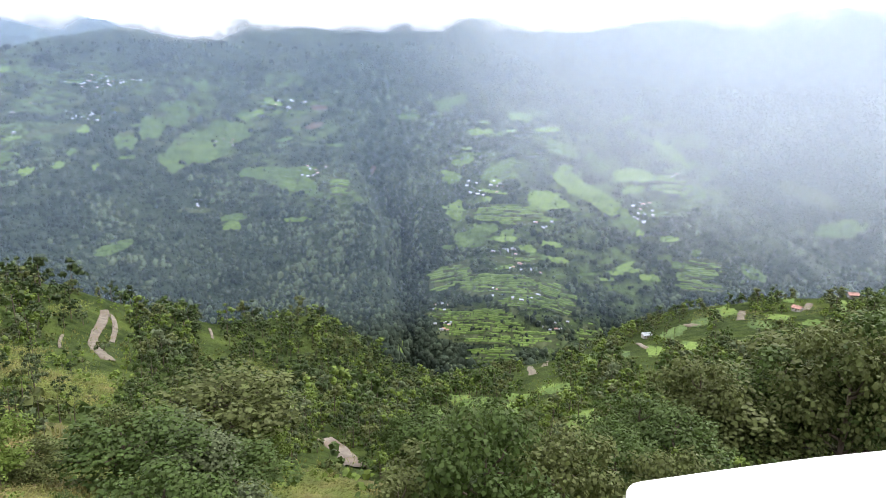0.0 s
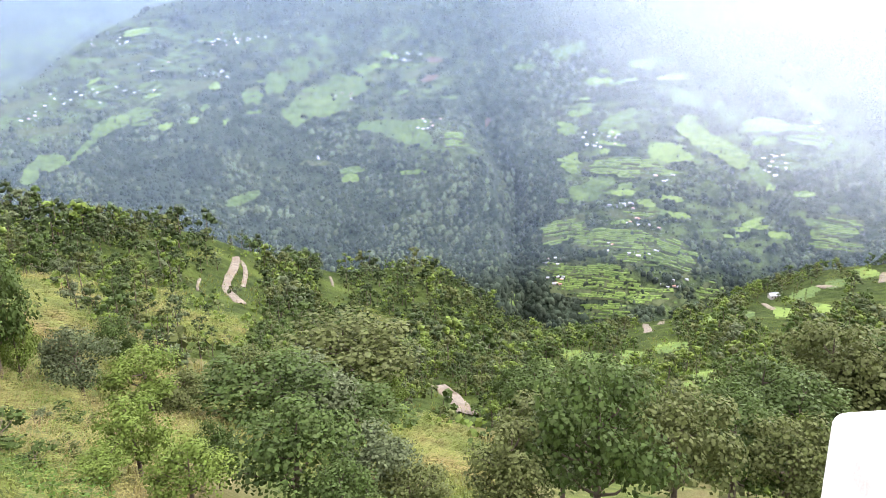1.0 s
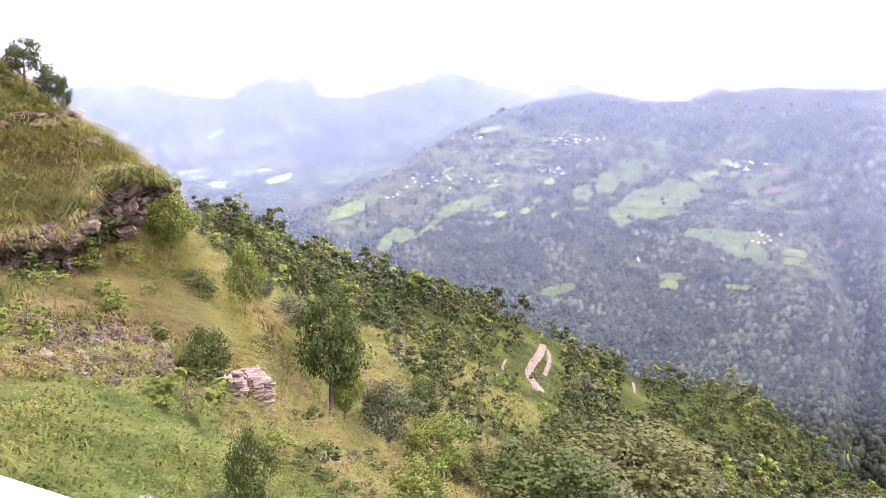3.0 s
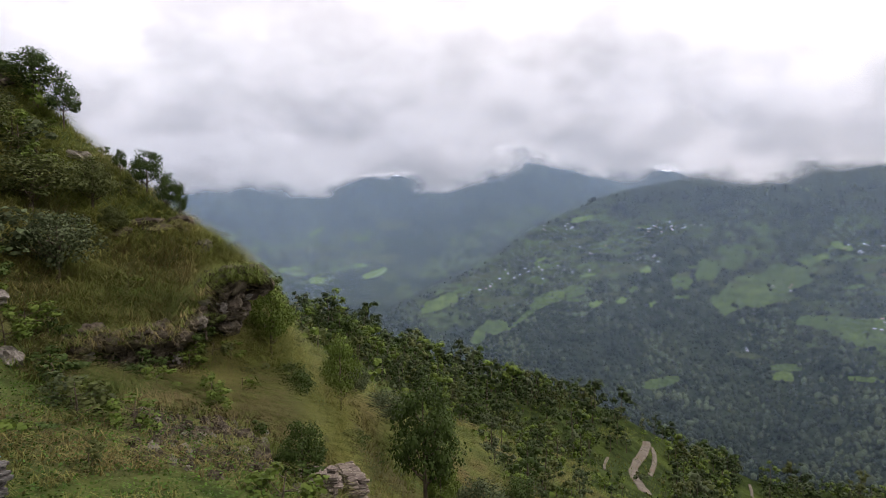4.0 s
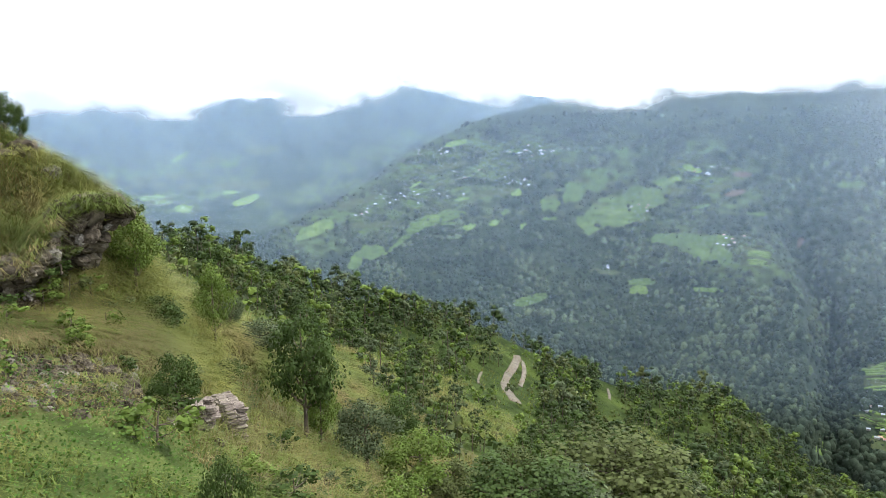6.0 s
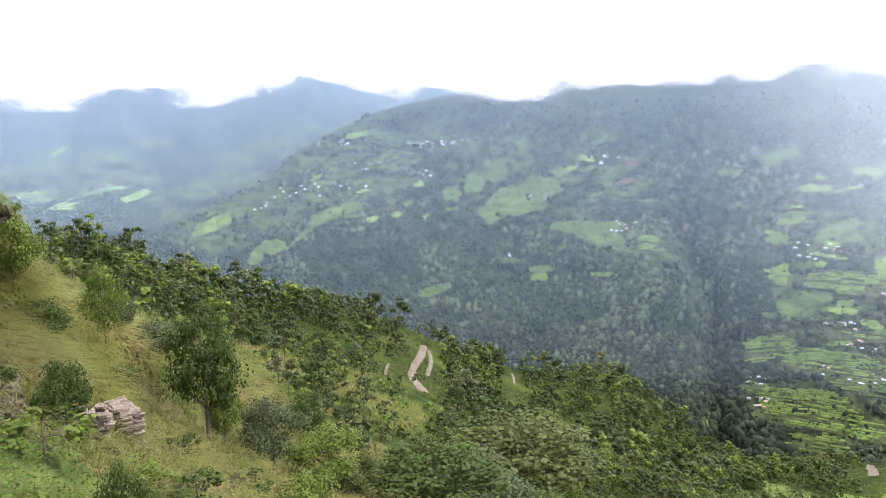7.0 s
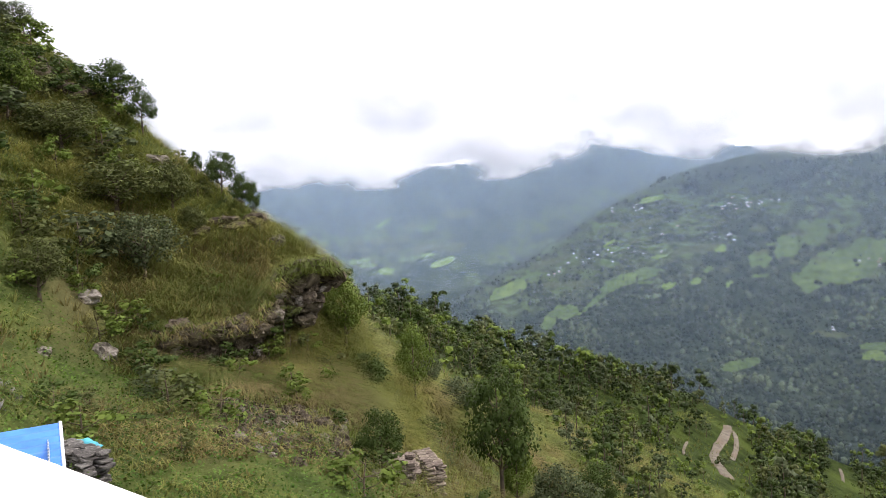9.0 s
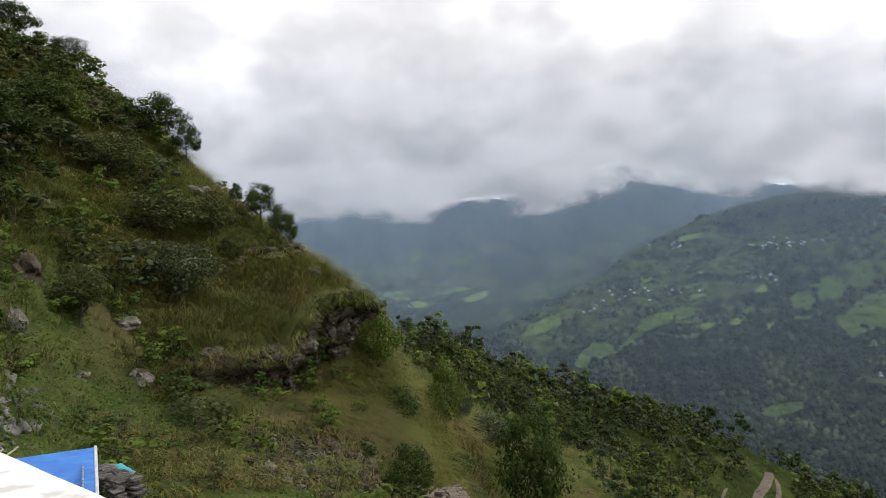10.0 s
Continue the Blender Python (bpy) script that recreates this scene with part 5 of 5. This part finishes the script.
g = np.random.default_rng(57)
lip = []
for az in np.arange(62.6, 73.6, 0.42):
    size = 1 - 0.55 * abs((az - 68) / 5.6) ** 3
    foot = float(np.interp(az, [62, 65, 69, 73.6], [-6.6, -9.2, -10.2, -8.9]))
    p = ground_at(az, 28.8)
    for k in range(4):
        r = 28.75 + g.normal() * 0.22 + 0.12 * k
        lip.append((az + g.normal() * 0.2, r, r * math.tan(radians(foot)) + 0.42 * size + 0.27 * k * size, g.uniform(0.5, 1.1) * size, g.uniform(0.22, 0.45) * size))
for az in np.arange(64.6, 72.2, 0.5):   # the jutting lip, and the broken face in the hollow under it
    lip.append((az + g.normal() * 0.1, 28.2 + g.normal() * 0.15, 28.0 * math.tan(radians(-7.75 + 0.25 * g.normal())), g.uniform(0.8, 1.4), g.uniform(0.24, 0.4)))
    for k in range(3):
        lip.append((az + g.normal() * 0.2, 28.75 + g.normal() * 0.1, 28.75 * math.tan(radians(-8.7 - 0.75 * k)), g.uniform(0.4, 0.8), g.uniform(0.15, 0.3)))
outcrop("rock_ledge", "dark overhanging layered rock ledge under grass", lip, 58)
knob = []
for k in range(170):
    u = g.uniform(0, 1)
    el = -2.7 - 5.0 * u
    lo, hi = np.interp(el, [-9.2, -6.4, -5.2, -4.2, -2.4], [60.7, 60.4, 58.4, 57.6, 58.6]), np.interp(el, [-9.2, -6, -2.4], [62.4, 63.4, 62.0])
    az = g.uniform(lo, hi)
    r = 30.0 + 0.35 * (az < 59.5) + g.normal() * 0.25 + (0.5 if el < -6 else 0)
    knob.append((az, r, r * math.tan(radians(el)), g.uniform(0.5, 1.0), g.uniform(0.07, 0.2)))
for k in range(34):
    el = g.uniform(-7.2, -3.2)
    knob.append((g.uniform(60.3, 62.6), 30.9 + g.normal() * 0.2, 30.9 * math.tan(radians(el)), g.uniform(1.1, 1.7), g.uniform(0.35, 0.6)))
outcrop("rock_outcrop", "brown layered rock knob jutting over the slope", knob, 59)


bank = []
for k in range(230):
    u, w = g.uniform(0, 1), g.uniform(0, 1)
    az, el = 58.2 + 9.6 * u + g.normal() * 0.4, -12.2 - 4.6 * w - 1.6 * (1 - u) + g.normal() * 0.2
    p = spot(az, el)
    bank.append((az, math.hypot(p.x, p.y), p.z - 0.02, g.uniform(0.2, 0.6), g.uniform(0.1, 0.26)))
outcrop("rock_bank", "broken dark rock showing through the grassy bank", bank, 60)


def over_ledge(az, r):
    return r * np.tan(np.radians(np.interp(az, [57.5, 60, 62, 65, 69, 73.6], [-3.4, -3.0, -3.2, -7.3, -7.4, -7.2]))) + 0.02


blades(120, 62.6, 73.6, 27.6, 29.2, 0.7, 0.022, DRY_GRASS, "ledge_grass", "long straw grass hanging over the rock ledge", 91, per=9, hang=0.6, lift=over_ledge, droop=0.9)
blades(110, 62.6, 73.6, 27.6, 29.2, 0.65, 0.022, GRASS, "ledge_grass", "green grass hanging over the rock ledge", 94, per=10, hang=0.7, lift=over_ledge, droop=0.6)
blades(400, 58.4, 64, 29.4, 31.4, 0.75, 0.022, GRASS, "knob_grass", "grass tufts on top of the rock knob", 92, per=8, hang=0.7, lift=over_ledge, droop=0.7)

blades(2400, 57.5, 75, 25.5, 36, 0.85, 0.02, DRY_GRASS, "bank_grass", "long drooping brown grass on the steep bank", 93, per=6, hang=0.9)
blades(2200, 56.5, 68, 24, 30, 0.8, 0.02, DRY_GRASS, "bank_grass", "straw-coloured grass among the rocks of the bank", 96, per=7, hang=0.9, droop=0.3)
blades(2400, 52, 64, 28, 38, 0.85, 0.02, GOLD_GRASS, "bank_grass", "long golden grass hanging down the steep bank", 98, per=9, hang=0.95, droop=0.35)
blades(4000, 66, 98, 26, 58, 0.75, 0.022, GOLD_GRASS, "upper_grass", "bright grass high on the spur", 97, per=11, hang=0.85, droop=0.4, wanted=drier)
blades(2600, 55, 73, 25, 33, 0.95, 0.02, GRASS, "bank_grass", "long drooping green grass on the steep bank", 95, per=8, hang=0.95, droop=0.35)

for k, (az, r, z, s, tone) in enumerate(((62.6, 29.2, -3.3, 1.0, 2), (63.4, 28.9, -4.0, 1.1, 0), (61.2, 30.2, -1.75, 0.7, 2), (60.2, 30.6, -1.8, 0.6, 0), (63.9, 28.6, -4.6, 0.9, 1), (62.2, 29.4, -4.6, 0.9, 2), (60.8, 29.9, -4.7, 0.8, 1))):
    p = Vector((-math.sin(radians(az)) * r, math.cos(radians(az)) * r, z))
    low_ground = ground_at(az, r).z
    plant(shrub_kinds, k % 4, tone, Vector((p.x, p.y, max(low_ground - 0.1, z - 0.5))), s, s * 0.7, k * 1.3, "shrub", SHRUB_WORDS[tone], "shrub", "stem", "foliage")

# ---- stacked stones ----


def stone_shapes(count, seed, material):
    shapes = []
    g = np.random.default_rng(seed)
    for i in range(count):
        bm = soft_box((1, 1, 1), bevel=0.16, segments=1)
        for v in bm.verts:
            v.co += Vector(g.normal(size=3) * 0.035)
        me = bpy.data.meshes.new("stone")
        bm.to_mesh(me)
        bm.free()
        me.materials.append(material)
        shapes.append(me)
    return shapes


stones, slate = stone_shapes(7, 61, STONE), stone_shapes(7, 66, SLATE)


def stone_stack(p, turn, length, thick, height, label, seed, course=0.078, ragged=0.0, shapes=stones):
    g = np.random.default_rng(seed)
    base = new("stone_stack", None)
    base.location, base.rotation_euler = p, (0, 0, turn)
    tagged(base, label, "stone stack")
    z = -0.3
    while z < height:
        rows_deep = 2 if z < height - course * 1.5 else max(2, int(thick / 0.25))
        for row in range(rows_deep):
            x = -length / 2 + g.uniform(0, 0.1)
            while x < length / 2:
                w = g.uniform(0.12, 0.32)
                if not (z > height * 0.6 and g.uniform() < ragged):
                    ob = part("stone", shapes[int(g.integers(7))], base)
                    ob.location = (x + w / 2, (row + 0.5) / rows_deep * thick - thick / 2 + g.normal() * 0.03, z + course / 2)
                    ob.scale = (w * 1.02, thick / rows_deep * 1.02, course * g.uniform(0.7, 1.15))
                    ob.rotation_euler = (g.normal() * 0.07, g.normal() * 0.07, g.normal() * 0.16)
                x += w
        z += course
    return base


a, b = spot(52.4, -19.8), spot(50.7, -22.2)
mid, along_it = (a + b) / 2, b - a
stone_stack(mid + Vector((0, 0, 0.1)), math.atan2(along_it.y, along_it.x), max(1.7, min(along_it.length, 2.0)), 0.7, 1.0, "neat stack of pinkish split stones on the slope", 62)
p = spot(54.8, -19.8)
stone_stack(p, 0.9, 1.5, 0.7, 0.55, "low heap of pale split stones beside the stack", 63, ragged=0.5)
p = spot(78.1, -16.5)
stone_stack(p, 0.2, 1.5, 0.5, 0.55, "low dry-stone wall of grey slabs", 64, course=0.08, shapes=slate)

# scree beside the shed
g = np.random.default_rng(71)
vs, fs, off = [], [], 0
sv = np.array([v.co[:] for v in stones[0].vertices])
sf = [tuple(q.vertices) for q in stones[0].polygons]
tri = [(q[0], q[i], q[i + 1]) for q in sf for i in range(1, len(q) - 1)]
for _ in range(420):
    az, el = g.normal(87.5, 2.6), g.normal(-9.5, 1.6)
    if az > 97 or az < 81:
        continue
    p = spot(az, el)
    s = g.uniform(0.06, 0.3)
    q = Euler(g.uniform(0, 6.28, 3)).to_matrix()
    m = np.array(q) @ np.diag([s, s * 0.8, s * 0.35])
    vs.append(sv @ m.T + np.array(p[:]) + [0, 0, 0.02])
    fs.append(np.array(tri) + off)
    off += len(sv)
tagged(new("scree", mesh_of("scree", np.concatenate(vs), np.concatenate(fs), GREY_STONE)), "loose grey slate rubble on the cut slope", "rubble", kind="stuff")

# ---- the shed below the terrace ----


def ribbed(width, depth, pitch, rise, material, name):
    """Ribbed roofing sheet, ribs along its width; x along the ribs, y down the slope."""
    k = int(depth / pitch) * 4
    prof = [(i / k * depth, rise if i % 4 in (1, 2) else 0.0) for i in range(k + 1)]
    v = [(x, y, z + t) for t in (0, -0.004) for x in (0, width) for y, z in prof]
    n = k + 1
    f = [(i, i + 1, n + i + 1, n + i) for i in range(k)] + [(2 * n + i + 1, 2 * n + i, 3 * n + i, 3 * n + i + 1) for i in range(k)]
    return mesh_of(name, v, f, material)


corner = Vector((-math.sin(radians(79.05)) * 13, math.cos(radians(79.05)) * 13, -13 * math.tan(radians(12.7))))
shed = new("shed", None)
tagged(shed, "small shed with a bright blue ribbed metal roof", "shed")
# in the shed's own axes x runs along the back eave, y towards the terrace
away = Vector((-math.sin(radians(79.05)), math.cos(radians(79.05)), 0))
leftward = Vector((-away.y, away.x, 0))
shed.matrix_basis = Matrix(((leftward.x, -away.x, 0, corner.x), (leftward.y, -away.y, 0, corner.y), (0, 0, 1, corner.z), (0, 0, 0, 1)))
roof = part("roof", ribbed(4.2, 2.9, 0.22, 0.028, BLUE, "roof"), shed, "bright blue ribbed metal sheet")
roof.rotation_euler = (radians(-13), 0, 0)
trim = part("edge_trim", (soft_box((0.05, 2.9, 0.07), (-0.01, 1.45, 0.0), 0.01, 1), TRIM), shed, "pale metal edge strip")
trim.rotation_euler = (radians(-13), 0, 0)
gable = ribbed(1.9, 2.5, 0.16, 0.02, TRIM, "gable_wall")
wall = part("gable_wall", gable, shed, "grey ribbed metal wall")
wall.matrix_basis = Matrix(((0, 0, -1, 0.18), (0, 1, 0, 0.12), (-1, 0, 0, -0.1), (0, 0, 0, 1)))
for y in (0.15, 2.6):
    part("post", (soft_box((0.09, 0.09, 2.2), (0.22, y, -1.15 - 0.23 * y), 0.01, 1), BARK), shed)
part("back_wall", (soft_box((4.0, 0.05, 2.0), (2.1, 0.12, -1.1), 0.01, 1), TRIM), shed)
for s in (-1, 1):
    v, f = tube([(1.5 + 0.05 * s, 0.25, -0.05), (1.15 + 0.1 * s, 0.2, 0.22)], [0.02, 0.016], 6)
    part("pole", mesh_of("pole", v, f, STRAW), shed, "bamboo pole end")
# a torn piece of tarpaulin on the low wall
g = np.random.default_rng(81)
tp = spot(78, -15.6)
gx, gy = np.meshgrid(np.linspace(-0.5, 0.5, 16), np.linspace(-0.25, 0.25, 9))
gz = 0.08 * lumps(gx * 5, gy * 5, 82, 3) - 0.25 * gx ** 2 + 0.06
v = np.stack([gx, gy, gz], -1).reshape(-1, 3)
i = np.arange(9 * 16).reshape(9, 16)
f = np.stack([i[:-1, :-1], i[:-1, 1:], i[1:, 1:], i[1:, :-1]], -1).reshape(-1, 4)
tarp = tagged(new("tarpaulin", mesh_of("tarpaulin", v, f, TARP, smooth=True)), "crumpled torn blue-green tarpaulin on the stones", "tarpaulin")
thick = tarp.modifiers.new("thickness", "SOLIDIFY")
thick.thickness = 0.012
tarp.location, tarp.rotation_euler = tp + Vector((0, 0, 0.3)), (0.1, 0, 0.3)

# ---- houses on the near right-hand ridge ----
for (az, el), k, turn in (((-31.8, -15.1), 2, 20), ((-28.3, -16.6), 2, -30), ((-17.3, -20), 0, 30)):
    p = spot(az, el)
    copy_thing(house_kinds[k], pose(p.x, p.y, p.z + 0.5, 0, 0, az + turn)).scale = (0.6, 0.6, 0.6)

# ---- the terrace ----
AXIS = radians(12)
along_wall, outward = Vector((-math.cos(AXIS), -math.sin(AXIS), 0)), Vector((-math.sin(AXIS), math.cos(AXIS), 0))
FACE, TOP, THICK = 0.725, -0.488, 0.22


def terrace_block(l0, l1, v0, v1, z0, z1, bevel, rough=0.0, seed=0):
    bm = soft_box((abs(l1 - l0), v1 - v0, z1 - z0), bevel=bevel, segments=4)
    if rough:
        bmesh.ops.subdivide_edges(bm, edges=[e for e in bm.edges if e.calc_length() > 0.3], cuts=24, use_grid_fill=True)
        for v in bm.verts:
            v.co += Vector((noise.noise(v.co * 7 + Vector((seed, 0, 0))), noise.noise(v.co * 7 + Vector((0, seed, 5))), noise.noise(v.co * 6 + Vector((3, 0, seed))))) * rough
    turn = Matrix.Rotation(math.atan2(along_wall.y, along_wall.x), 4, "Z")
    c = along_wall * ((l0 + l1) / 2) + outward * ((v0 + v1) / 2)
    bmesh.ops.transform(bm, matrix=Matrix.Translation((c.x, c.y, (z0 + z1) / 2)) @ turn, verts=bm.verts)
    return bm


def structure(name, bm, material, label):
    me = bpy.data.meshes.new(name)
    bm.to_mesh(me)
    bm.free()
    me.materials.append(material)
    for q in me.polygons:
        q.use_smooth = True
    return tagged(new(name, me), label, "wall", kind="structure")


structure("parapet_right", terrace_block(-3.6, -0.377, FACE - THICK, FACE, -1.56, TOP, 0.03, 0.011, 2), WHITE, "thick whitewashed plaster parapet with worn edge")
structure("parapet_left", terrace_block(0.84, 5.0, FACE - THICK, FACE, -1.56, TOP, 0.02, 0.003, 9), WHITE, "thick whitewashed plaster parapet")
structure("terrace_floor", terrace_block(-3.6, 5.0, -5.0, FACE, -1.74, -1.564, 0.01), CONCRETE, "plain concrete terrace floor")
structure("house_below", terrace_block(-3.5, 4.9, -4.9, FACE - 0.1, -16.0, -1.744, 0.01), WHITE, "whitewashed house wall under the terrace")
